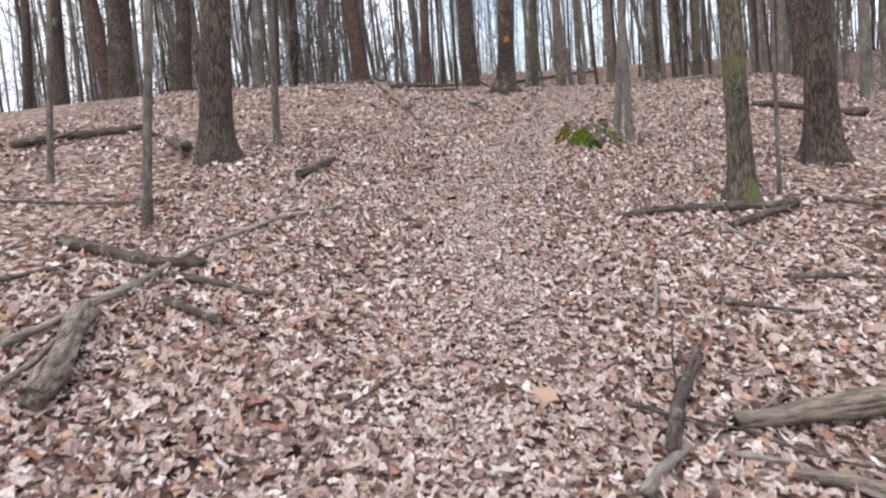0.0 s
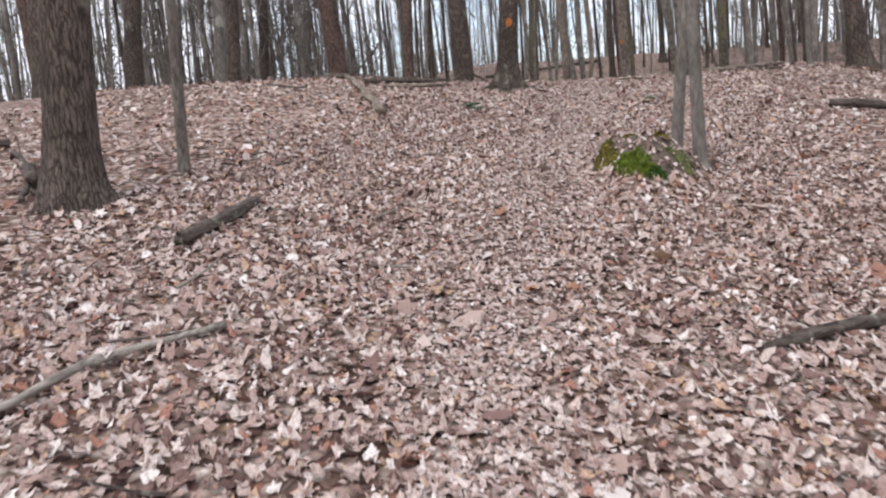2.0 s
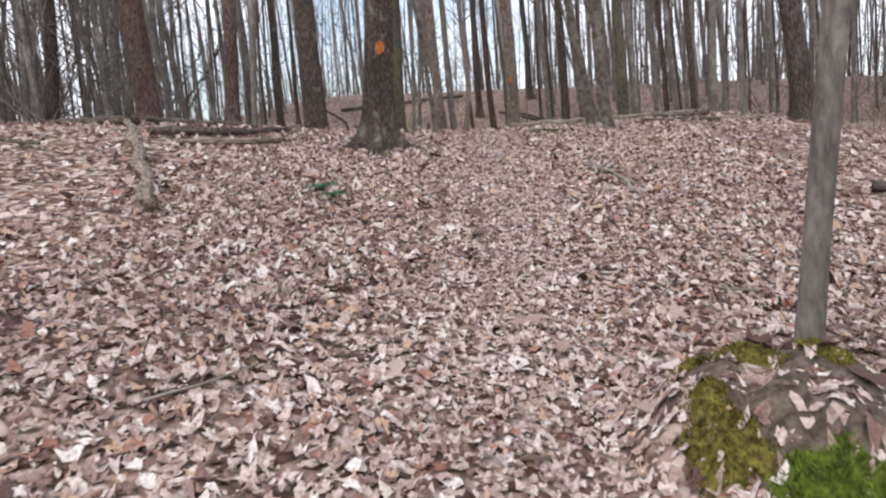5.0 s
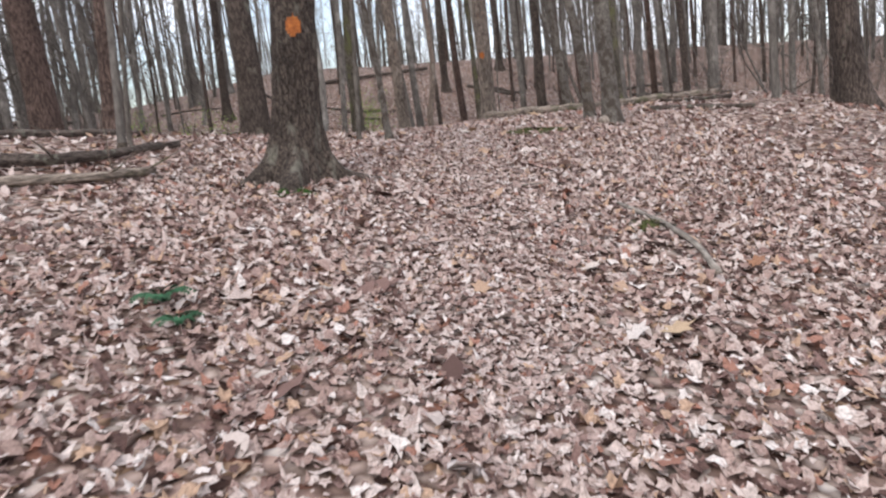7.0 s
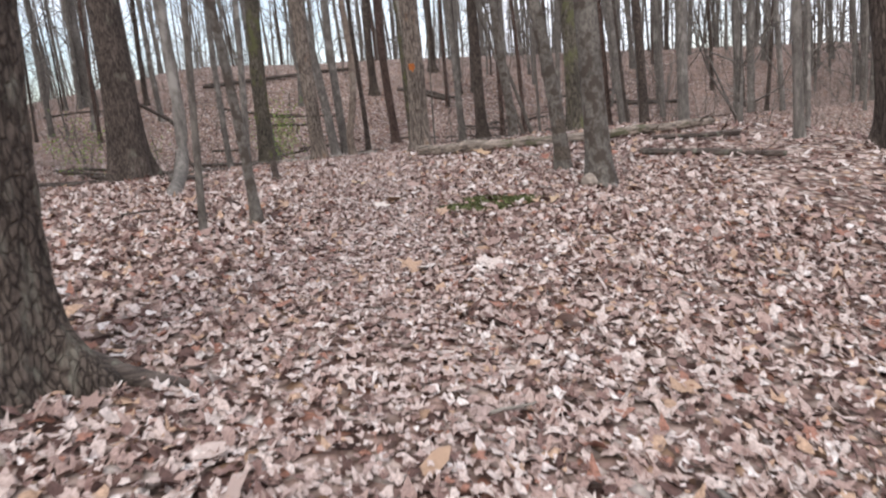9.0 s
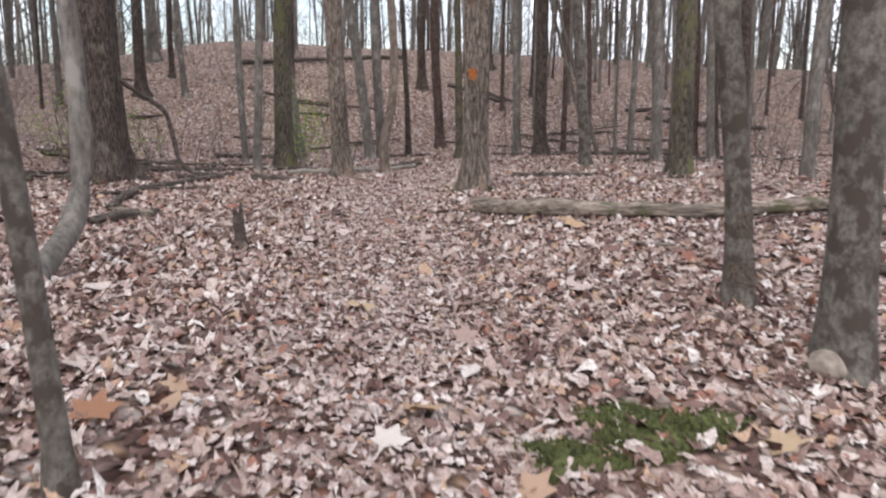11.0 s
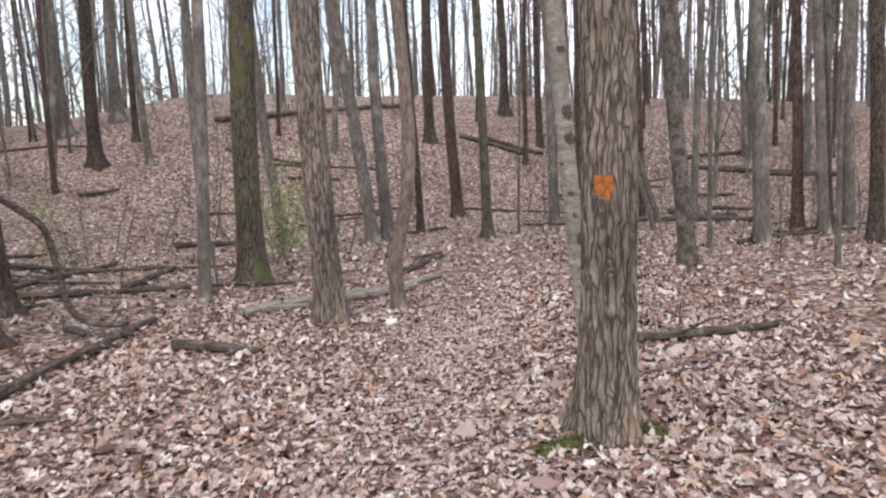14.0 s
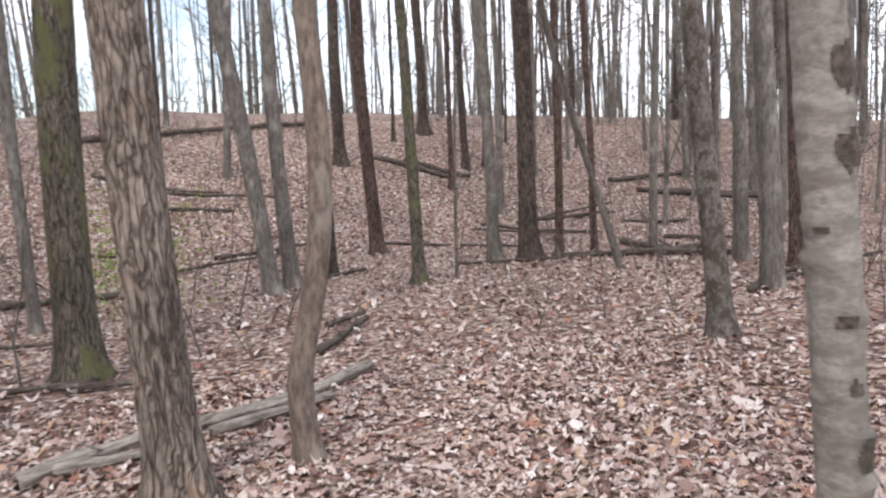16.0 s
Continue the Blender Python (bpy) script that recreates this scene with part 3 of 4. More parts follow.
log('dark', [(0.99, 23.22), (0.86, 24.95), (1.57, 28.23)], 0.038, 0.033)
log('dark', [(1.11, 22.16), (1.44, 22.80)], 0.037, 0.031)
log('dark', [(0.55, 24.64), (0.98, 25.14), (1.64, 25.15)], 0.022, 0.017)
log('bark', [(1.20, 22.61), (1.45, 22.67)], 0.039, 0.030)
log('dark', [(5.32, 25.54), (6.47, 25.66)], 0.037, 0.023)
log('dark', [(-0.82, 31.23), (0.05, 33.58)], 0.042, 0.034)
log('dark', [(2.01, 26.80), (2.66, 26.50)], 0.047, 0.023)
log('dark', [(0.81, 28.08), (1.23, 27.62), (1.52, 27.65)], 0.028, 0.031)
log('dark', [(0.71, 30.99), (1.02, 32.87)], 0.041, 0.037)
log('dark', [(-0.13, 30.93), (0.72, 30.69)], 0.033, 0.023)
log('pale', [(3.43, 28.56), (4.21, 28.99)], 0.033, 0.027)
log('dark', [(4.41, 30.67), (5.17, 32.21)], 0.036, 0.030)
log('pale', [(2.62, 28.26), (3.06, 28.33)], 0.036, 0.026)
log('pale', [(2.47, 28.15), (2.97, 28.60), (3.89, 28.99), (4.67, 29.77)], 0.046, 0.043)
log('dark', [(4.71, 32.05), (5.23, 32.64)], 0.039, 0.028)
log('dark', [(2.23, 30.44), (2.84, 30.28)], 0.033, 0.023)
log('dark', [(0.58, 35.98), (1.42, 36.29), (2.28, 36.62)], 0.059, 0.046)
log('dark', [(9.18, 44.53), (9.93, 43.74), (10.59, 43.18)], 0.074, 0.047)
log('dark', [(2.76, 42.28), (4.17, 41.90)], 0.046, 0.033)
log('dark', [(9.84, 36.67), (10.91, 35.99), (12.56, 35.82)], 0.044, 0.056)
log('dark', [(11.99, 37.72), (11.89, 34.95)], 0.074, 0.041)
log('dark', [(15.83, 41.57), (19.05, 40.62)], 0.063, 0.048)
log('dark', [(14.60, 42.51), (17.60, 42.90)], 0.065, 0.052)
log('dark', [(5.79, 20.19), (6.34, 19.88), (6.79, 19.37)], 0.034, 0.025)
log('dark', [(15.03, 41.73), (16.96, 40.95), (18.92, 40.59)], 0.070, 0.069)
log('dark', [(11.28, 36.15), (12.13, 34.52)], 0.060, 0.055)
log('dark', [(8.39, 44.78), (10.08, 43.22)], 0.075, 0.054)
log('bark', [(-0.62, 12.95), (-1.0, 14.3), (-1.81, 16.96)], 0.055, 0.04)
log('dark', [(-3.0, 18.2), (-2.2, 17.3), (-1.75, 17.0)], 0.05, 0.045)
log('dark', [(-1.8, 17.0), (-1.75, 18.1), (-0.6, 18.9)], 0.05, 0.03)
log('dark', [(-6.5, 18.6), (-3.9, 18.86), (-2.36, 18.59)], 0.07, 0.05)
log('dark', [(0.5, 46.5), (3.5, 47.6), (7.0, 48.0)], 0.08, 0.06)

log('pale', [(-0.84, 6.73), (-0.8, 7.1), (-0.82, 7.49)], 0.008, 0.006)
log('pale', [(-1.01, 8.5), (-0.7, 8.26)], 0.008, 0.006)
log('bark', [(-0.03, 8.15), (0.08, 8.41)], 0.02, 0.012)
log('pale', [(1.72, 2.72), (1.98, 2.66), (2.26, 2.36)], 0.012, 0.009)
log('dark', [(1.44, 3.0), (1.86, 2.86), (2.2, 2.62)], 0.008, 0.006)
log('dark', [(-4.1, 10.5), (-3.2, 9.3), (-2.7, 8.4)], 0.03, 0.02)
log('dark', [(-3.4, 9.6), (-2.9, 8.9)], 0.05, 0.06)

# tangles of fallen branches in the hollow and at the foot of the hill
tr = random.Random(44)
for x0, x1, y0, y1, count in ((8.6, 15.0, 31.5, 41.0, 16), (-2.2, 1.6, 28.4, 34.0, 11), (-4.0, 6.0, 36.0, 46.0, 8)):
    for _ in range(count):
        x, y, turn, half = tr.uniform(x0, x1), tr.uniform(y0, y1), tr.gauss(0, 0.45), tr.uniform(0.5, 1.7)
        dx, dy = half * math.cos(turn), half * math.sin(turn)
        log("dark", [(x - dx, y - dy), (x, y + tr.uniform(-0.15, 0.15)), (x + dx, y + dy)], tr.uniform(0.025, 0.055), tr.uniform(0.015, 0.03))

# thin twigs scattered over the litter beside the track
for n in range(26):
    y = 2.0 + n * 1.05
    x, turn, half = float(path_x(y)) + tr.choice((-1, 1)) * tr.uniform(0.4, 2.4), tr.uniform(0, 3.14), tr.uniform(0.1, 0.26)
    dx, dy = half * math.cos(turn), half * math.sin(turn)
    log(tr.choice(("dark", "pale")), [(x - dx, y - dy), (x + 0.02, y - 0.02), (x + dx, y + dy)], 0.007, 0.004)


# ---- leaf litter ----
def leaf_shape(kind):
    """Outline of a dry leaf of unit size, as a fan round its middle."""
    if kind == 0:
        ang = np.linspace(0, 2 * np.pi, 12, endpoint=False)
        rad = np.array([1.1, 0.62, 0.98, 0.55, 0.85, 0.5, 0.6, 0.5, 0.85, 0.55, 0.98, 0.62])
    elif kind == 1:
        ang = np.linspace(0, 2 * np.pi, 9, endpoint=False)
        rad = np.array([1.15, 0.75, 0.6, 0.68, 0.95, 1.0, 0.66, 0.58, 0.78])
    elif kind == 3:
        ang = np.linspace(0, 2 * np.pi, 5, endpoint=False)
        rad = np.array([1.3, 0.6, 0.85, 0.5, 0.75])
    else:
        ang = np.linspace(0, 2 * np.pi, 8, endpoint=False)
        rad = np.array([1.15, 0.72, 0.6, 0.7, 1.05, 0.68, 0.58, 0.75])
    return np.c_[np.cos(ang) * rad, np.sin(ang) * rad]


def leaf_field(name, x, y, size, tilt, lift, rng, mat, first=0):
    """Many dry curled leaves in one mesh."""
    vs, loops, starts, base = [], [], [], 0
    which = rng.integers(0, 3, len(x)) if first < 3 else np.full(len(x), 3)
    for kind in range(first, 4):
        s = which == kind
        n = int(s.sum())
        if not n:
            continue
        out = leaf_shape(kind)
        m = len(out)
        loc = np.zeros((n, m + 1, 3))
        loc[:, 1:, :2] = out[None] * rng.uniform(0.75, 1.15, (n, m, 1))
        c1, c2 = rng.normal(0.15, 0.42, (n, 1)), rng.normal(0.15, 0.42, (n, 1))
        loc[:, 1:, 2] = c1 * loc[:, 1:, 0] ** 2 + c2 * loc[:, 1:, 1] ** 2 + rng.normal(0, 0.13, (n, m))
        loc *= size[s][:, None, None]
        yaw, t, ta = rng.uniform(0, 6.283, n), np.abs(rng.normal(0, 1, n)) * tilt[s], rng.uniform(0, 6.283, n)
        cy, sy = np.cos(yaw)[:, None], np.sin(yaw)[:, None]
        X = loc[..., 0] * cy - loc[..., 1] * sy
        Y = loc[..., 0] * sy + loc[..., 1] * cy
        slope = np.tan(np.clip(t, 0, 1.1))[:, None]
        along = X * np.cos(ta)[:, None] + Y * np.sin(ta)[:, None]
        shrink = np.cos(np.clip(t, 0, 1.1))[:, None]
        X = X - along * (1 - shrink) * np.cos(ta)[:, None]
        Y = Y - along * (1 - shrink) * np.sin(ta)[:, None]
        Z = loc[..., 2] + along * shrink * slope
        Z = Z - np.minimum(Z.min(axis=1, keepdims=True) * 0.75, 0)
        X, Y = X + x[s][:, None], Y + y[s][:, None]
        Z = Z + surface(X, Y) + lift[s][:, None]
        vs.append(np.stack([X, Y, Z], -1).reshape(-1, 3))
        k = np.arange(m)
        fan = np.stack([np.zeros(m, int), 1 + k, 1 + (k + 1) % m], -1)
        loops.append((base + (np.arange(n) * (m + 1))[:, None, None] + fan[None]).reshape(-1))
        base += n * (m + 1)
    v, lp = np.concatenate(vs), np.concatenate(loops)
    me = bpy.data.meshes.new(name)
    me.vertices.add(len(v))
    me.vertices.foreach_set("co", v.ravel())
    me.loops.add(len(lp))
    me.loops.foreach_set("vertex_index", lp.astype(np.int32))
    me.polygons.add(len(lp) // 3)
    me.polygons.foreach_set("loop_start", np.arange(0, len(lp), 3, dtype=np.int32))
    me.polygons.foreach_set("use_smooth", np.zeros(len(lp) // 3, bool))
    me.materials.append(mat)
    me.update()
    me.validate()
    return new(name, me)


rng = np.random.default_rng(5)


def scatter(n, x0, x1, y0, y1):
    y = rng.uniform(y0, y1, n)
    return path_x(y) + rng.uniform(x0, x1, n), y


# close to the track: dense; on the track itself small trodden fragments
def bare(x, y):
    """Where moss and rotten wood show through the leaves."""
    on_mound = (mound(x, y) > 0.05) & (rng.uniform(0, 1, len(x)) < 0.62)
    on_moss = (((x - 3.62) / 0.42) ** 2 + ((y - 18.52) / 0.24) ** 2 < 1) & (rng.uniform(0, 1, len(x)) < 0.5)
    return on_mound | on_moss


lx1, ly1 = scatter(125000, -3.2, 3.2, 0.4, 30)
keep = ~bare(lx1, ly1)
keep &= rng.uniform(0, 1, len(lx1)) > 0.3 * np.exp(-(((lx1 - path_x(ly1)) / 0.32) ** 4))
keep &= rng.uniform(0, 1, len(lx1)) > 0.75 * smooth(1.9, 3.2, np.abs(lx1 - path_x(ly1)))
lx1, ly1 = lx1[keep], ly1[keep]
trod = np.exp(-(((lx1 - path_x(ly1)) / 0.5) ** 2))
lsize = 0.93 * (0.016 + 0.034 * rng.beta(1.8, 2.6, len(lx1))) * (1.1 - 0.25 * trod)
litter = leaf_field("leaf_litter", lx1, ly1, lsize, 0.36 - 0.2 * trod, rng.uniform(0.0, 0.02, len(lx1)), rng, LEAF)
tagged(litter, "thick layer of dry brown and tan fallen leaves", "leaves", kind="stuff")
ly3 = 0.4 + 27 * rng.uniform(0, 1, 24000) ** 1.25
lx3 = path_x(ly3) + 0.36 * rng.normal(0, 1, len(ly3)) * (1 + 0.4 * np.sin(ly3 * 0.9)) + 0.06 * np.sin(ly3 * 1.7)
trail = leaf_field("trodden_leaves", lx3, ly3, rng.uniform(0.012, 0.03, len(lx3)), np.full(len(lx3), 0.12), rng.uniform(0.002, 0.02, len(lx3)), rng, LEAF_TROD)
tagged(trail, "faint footpath of pale trodden leaf fragments", "footpath", kind="stuff")
lx4, ly4 = scatter(60000, -2.6, 2.6, 0.8, 27)
keep = ~bare(lx4, ly4)
lx4, ly4 = lx4[keep], ly4[keep]
crumbs = leaf_field("leaf_fragments", lx4, ly4, rng.uniform(0.007, 0.019, len(lx4)), np.full(len(lx4), 0.5), rng.uniform(0.012, 0.032, len(lx4)), rng, LEAF, 3)
tagged(crumbs, "broken bits of dry leaves over the litter", "leaves", kind="stuff")
lx2, ly2 = scatter(52000, -9.0, 11.0, 1.5, 44)
keep = np.abs(lx2 - path_x(ly2)) > 2.2 + 0.6 * rng.uniform(0, 1, len(lx2))
keep |= ly2 > 30
lx2, ly2 = lx2[keep], ly2[keep]
far_litter = leaf_field("leaf_litter", lx2, ly2, rng.uniform(0.03, 0.06, len(lx2)), np.full(len(lx2), 0.35), rng.uniform(0.002, 0.03, len(lx2)), rng, LEAF)
tagged(far_litter, "dry fallen leaves spread beneath the trees", "leaves", kind="stuff")


# ---- the old stump heap, moss, stone and plants ----
def heap():
    a = np.linspace(0, 2 * np.pi, 44, endpoint=False)
    q = np.linspace(0.03, 1.0, 18)
    Q, A = np.meshgrid(q, a, indexing="ij")
    x = 2.12 + 0.5 * Q * np.cos(A)
    y = 9.74 + 0.56 * Q * np.sin(A)
    hr = np.random.default_rng(3)
    z = surface(x, y) + 0.016 * (1 - Q) ** 0.4 + 0.02 * np.sin(x * 23) * np.sin(y * 19) * (1 - Q) + hr.normal(0, 0.006, x.shape) - 0.03 * Q ** 6
    o = np.array([2.12, 9.74, float(ground_z(2.12, 9.74))])
    v = np.stack([x, y, z], -1).reshape(-1, 3) - o
    f = [(i * 44 + k, i * 44 + (k + 1) % 44, (i + 1) * 44 + (k + 1) % 44, (i + 1) * 44 + k) for i in range(17) for k in range(44)]
    f.append(tuple(range(44))[::-1])
    base = new("stump_mound", make_mesh("stump_mound", v, f, SOIL))
    base.location = o
    return tagged(base, "low rotten stump mound with bright green moss", "mound")


def moss_patch(parent, name, label, cx, cy, rx, ry, mat, count, seed, tall=0.022):
    """A cushion of fine upright moss blades over a lumpy skin."""
    mr = np.random.default_rng(seed)
    o = np.array(parent.location if parent else (cx, cy, float(surface(cx, cy))))
    n = 22
    a = np.linspace(0, 2 * np.pi, n, endpoint=False)
    rim = 1 + 0.22 * np.sin(3 * a + seed) + 0.14 * np.sin(7 * a + 2 * seed)
    vs, fs = [], []
    for q in np.linspace(0.02, 1, 7):
        x, y = cx + rx * q * rim * np.cos(a), cy + ry * q * rim * np.sin(a)
        z = surface(x, y) + 0.03 * (1 - q ** 2) + mr.normal(0, 0.004, n) + 0.008 - 0.02 * (q > 0.95)
        vs.append(np.c_[x, y, z] - o)
    for i in range(6):
        fs += [(i * n + k, i * n + (k + 1) % n, (i + 1) * n + (k + 1) % n, (i + 1) * n + k) for k in range(n)]
    fs.append(tuple(range(n))[::-1])
    v = np.concatenate(vs)
    at = len(v)
    q, t = np.sqrt(mr.uniform(0, 1, count)), mr.uniform(0, 6.283, count)
    rm = 1 + 0.22 * np.sin(3 * t + seed) + 0.14 * np.sin(7 * t + 2 * seed)
    x, y = cx + rx * q * rm * np.cos(t), cy + ry * q * rm * np.sin(t)
    z = surface(x, y) + 0.03 * (1 - q ** 2)
    d, h = mr.uniform(0, 6.283, count), mr.uniform(0.5, 1.3, count) * tall
    w = 0.006
    p1 = np.c_[x + w * np.cos(d), y + w * np.sin(d), z]
    p2 = np.c_[x - w * np.cos(d), y - w * np.sin(d), z]
    p3 = np.c_[x + mr.normal(0, 0.012, count), y + mr.normal(0, 0.012, count), z + h]
    blades = np.stack([p1, p2, p3], 1).reshape(-1, 3) - o
    fs += [(at + 3 * i, at + 3 * i + 1, at + 3 * i + 2) for i in range(count)]
    me = make_mesh(name, np.concatenate([v, blades]), fs, mat)
    if parent:
        return part(name, me, parent, label)
    ob = new(name, me)
    ob.location = o
    return tagged(ob, label, "moss")


rise = heap()
moss_patch(rise, "moss", "bright green moss cushion", 1.91, 9.38, 0.13, 0.1, MOSS, 2600, 1, 0.03)
moss_patch(rise, "moss", "bright green moss cushion", 2.02, 9.3, 0.08, 0.06, MOSS, 1300, 2, 0.026)
moss_patch(rise, "moss", "deep green moss cushion", 2.1, 9.25, 0.07, 0.05, DEEP_MOSS, 900, 3, 0.024)
moss_patch(rise, "moss", "olive green moss", 1.76, 9.66, 0.1, 0.2, OLIVE_MOSS, 1900, 4)
moss_patch(rise, "moss", "olive green moss", 2.0, 10.02, 0.22, 0.1, OLIVE_MOSS, 1700, 5)
moss_patch(rise, "moss", "olive green moss", 2.3, 9.98, 0.12, 0.1, OLIVE_MOSS, 700, 6)
moss_patch(rise, "moss", "thin brownish moss", 2.34, 9.5, 0.13, 0.16, DULL_MOSS, 500, 12, 0.016)
moss_patch(None, "moss_patch", "thin dull green moss patch among leaves", 3.72, 18.56, 0.3, 0.15, DULL_MOSS, 2200, 7, 0.02)
moss_patch(None, "moss_patch", "thin dull green moss patch among leaves", 3.36, 18.4, 0.17, 0.1, DULL_MOSS, 900, 8, 0.02)
moss_patch(None, "moss_patch", "low green plants among leaves", 3.12, 14.6, 0.12, 0.08, DULL_MOSS, 260, 13, 0.03)
moss_patch(None, "moss_patch", "green moss at the foot of a tree", 1.03, 15.68, 0.13, 0.07, DEEP_MOSS, 700, 9, 0.02)
moss_patch(None, "moss_patch", "green moss at the foot of a tree", 4.2, 23.97, 0.18, 0.13, DULL_MOSS, 900, 10, 0.02)
moss_patch(None, "moss_patch", "green moss at the foot of a tree", 4.6, 24.02, 0.1, 0.1, DULL_MOSS, 700, 11, 0.02)


def stone(x, y, r):
    bm = bmesh.new()
    bmesh.ops.create_icosphere(bm, subdivisions=3, radius=r)
    for vtx in bm.verts:
        k = 1 + 0.16 * noise.noise(vtx.co * 9 / r * 0.1) + 0.07 * noise.noise(vtx.co * 30)
        vtx.co = Vector((vtx.co.x * 1.05 * k, vtx.co.y * 0.9 * k, vtx.co.z * 0.78 * k))
    me = bpy.data.meshes.new("stone")
    bm.to_mesh(me)
    bm.free()
    me.materials.append(STONE)
    me.polygons.foreach_set("use_smooth", np.ones(len(me.polygons), bool))
    ob = new("stone", me)
    ob.location = (x, y, float(surface(x, y)) + r * 0.5)
    return tagged(ob, "small rounded tan stone among fallen leaves", "stone")


stone(4.62, 18.9, 0.085)


def fern(x, y, size, seed):
    fr = np.random.default_rng(seed)
    base = new("evergreen_fern")
    base.location = (x, y, float(surface(x, y)))
    tagged(base, "small dark green fern lying on leaf litter", "fern")
    for k in range(13):
        az = k * 0.5 + fr.uniform(0, 0.4)
        ln = size * fr.uniform(0.7, 1.1)
        v, f = [], []
        for i in range(11):
            s = (i + 0.5) / 11
            c = np.array([math.cos(az) * ln * s, math.sin(az) * ln * s, 0.03 + 0.07 * math.sin(s * 2.6) * ln / 0.2])
            side = np.array([-math.sin(az), math.cos(az), 0])
            w = ln * 0.24 * math.sin(math.pi * (0.15 + 0.8 * s))
            fwd = np.array([math.cos(az), math.sin(az), 0]) * ln * 0.05
            for sg in (-1, 1):
                n0 = len(v)
                v += [c - fwd, c + side * sg * w * 0.5 - fwd * 0.6 + (0, 0, 0.012), c + side * sg * w, c + side * sg * w * 0.5 + fwd + (0, 0, 0.006)]
                f.append((n0, n0 + 1, n0 + 2, n0 + 3))
        part("frond", make_mesh("frond", v, f, EVERGREEN), base)


fern(0.5, 13.74, 0.14, 2)
fern(0.6, 13.52, 0.11, 3)


def stub(x, y, r, h):
    """A broken-off sapling stump with a splintered top."""
    sr = np.random.default_rng(8)
    n, rows = 14, 10
    v, f = [], []
    for i in range(rows):
        t = i / (rows - 1)
        for k in range(n):
            a = 2 * math.pi * k / n
            rr = r * (1.5 - 0.6 * min(1, t * 2)) * (1 + 0.14 * math.sin(5 * a + 2))
            top = h * (1 + 0.35 * math.sin(a + 0.6) + 0.2 * math.sin(3 * a) + 0.15 * sr.normal()) if i == rows - 1 else h * 0.8 * t
            v.append((rr * math.cos(a) - 0.08 * t * h, rr * math.sin(a), max(top, 0.7 * h * t) - 0.03))
    f = [(i * n + k, i * n + (k + 1) % n, (i + 1) * n + (k + 1) % n, (i + 1) * n + k) for i in range(rows - 1) for k in range(n)]
    v.append((0, 0, h * 0.7))
    f += [((rows - 1) * n + k, (rows - 1) * n + (k + 1) % n, len(v) - 1) for k in range(n)]
    ob = new("stump", make_mesh("stump", v, f, WOOD["dark"]))
    ob.location = (x, y, float(surface(x, y)))
    return tagged(ob, "small splintered brown stump sticking out of leaves", "stump")


stub(2.23, 21.28, 0.036, 0.26)


def stem(name, label, category, pts, r0, r1, mat, twigs=0, seed=1):
    """A crooked stem along given bends, smoothed."""
    p = np.array(pts)
    s = np.r_[0, np.cumsum(np.linalg.norm(np.diff(p, axis=0), axis=1))]
    q = np.linspace(0, s[-1], 60)
    c = np.stack([np.interp(q, s, p[:, i]) for i in range(3)], -1)
    for _ in range(6):
        c[1:-1] = (c[:-2] + 2 * c[1:-1] + c[2:]) / 4
    o = p[0].copy()
    sr = np.random.default_rng(seed)
    r = np.linspace(r0, r1, 60) * (1 + 0.06 * np.sin(q * 11) + sr.normal(0, 0.02, 60))
    v, f = tube(c - o, r, 14)
    ob = new(name, make_mesh(name, v, f, mat))
    ob.location = o
    tagged(ob, label, category)
    out = []
    for _ in range(twigs):
        i = sr.integers(25, 58)
        limb(sr, c[i] - o, sr.normal(0, 1, 3) * (1, 1, 0.3) + (0, 0, 0.5), sr.uniform(0.4, 1.2), r[i] * 0.4, 1, out, 3)
    if out:
        v, f = joined(out)
        tagged(part("crown", make_mesh("crown", v, f, mat), ob), kind="stuff")
    return ob


stem("crooked_tree", "crooked gray tree leaning up from the leaves", "tree",
     [(1.22, 19.62, 1.44), (1.27, 19.95, 1.56), (1.31, 20.35, 1.67), (1.345, 20.7, 1.76), (1.37, 20.98, 1.86), (1.385, 21.05, 2.05), (1.4, 21.06, 2.44), (1.375, 21.07, 3.06), (1.33, 21.1, 4.2), (1.25, 21.2, 6.0), (1.4, 21.3, 8.0)],
     0.07, 0.022, BARK["gray"], 14, 4)
stem("hanging_vine", "thick dark woody vine hanging beside a trunk", "vine",
     [(-0.1, 28.0, 3.9), (-0.05, 28.35, 3.2), (0.02, 28.42, 2.79), (0.4, 28.33, 2.54), (0.71, 28.24, 2.34), (0.8, 28.16, 1.91), (0.87, 28.08, 1.55), (1.07, 28.0, 1.42), (1.4, 27.95, 1.41)],
     0.035, 0.03, WOOD["dark"])
stem("surface_root", "exposed tree root running into the leaves", "root",
     [(1.1, 16.3, 1.46), (1.3, 16.22, 1.44), (1.5, 16.12, 1.37), (1.72, 16.02, 1.31), (1.95, 15.95, 1.25)], 0.065, 0.02, WOOD["dark"])


# ---- woods further back ----
def free(x, y, reach):
    return all((x - e[0]) ** 2 + (y - e[1]) ** 2 > reach * reach for _, e, _, _ in PATH)


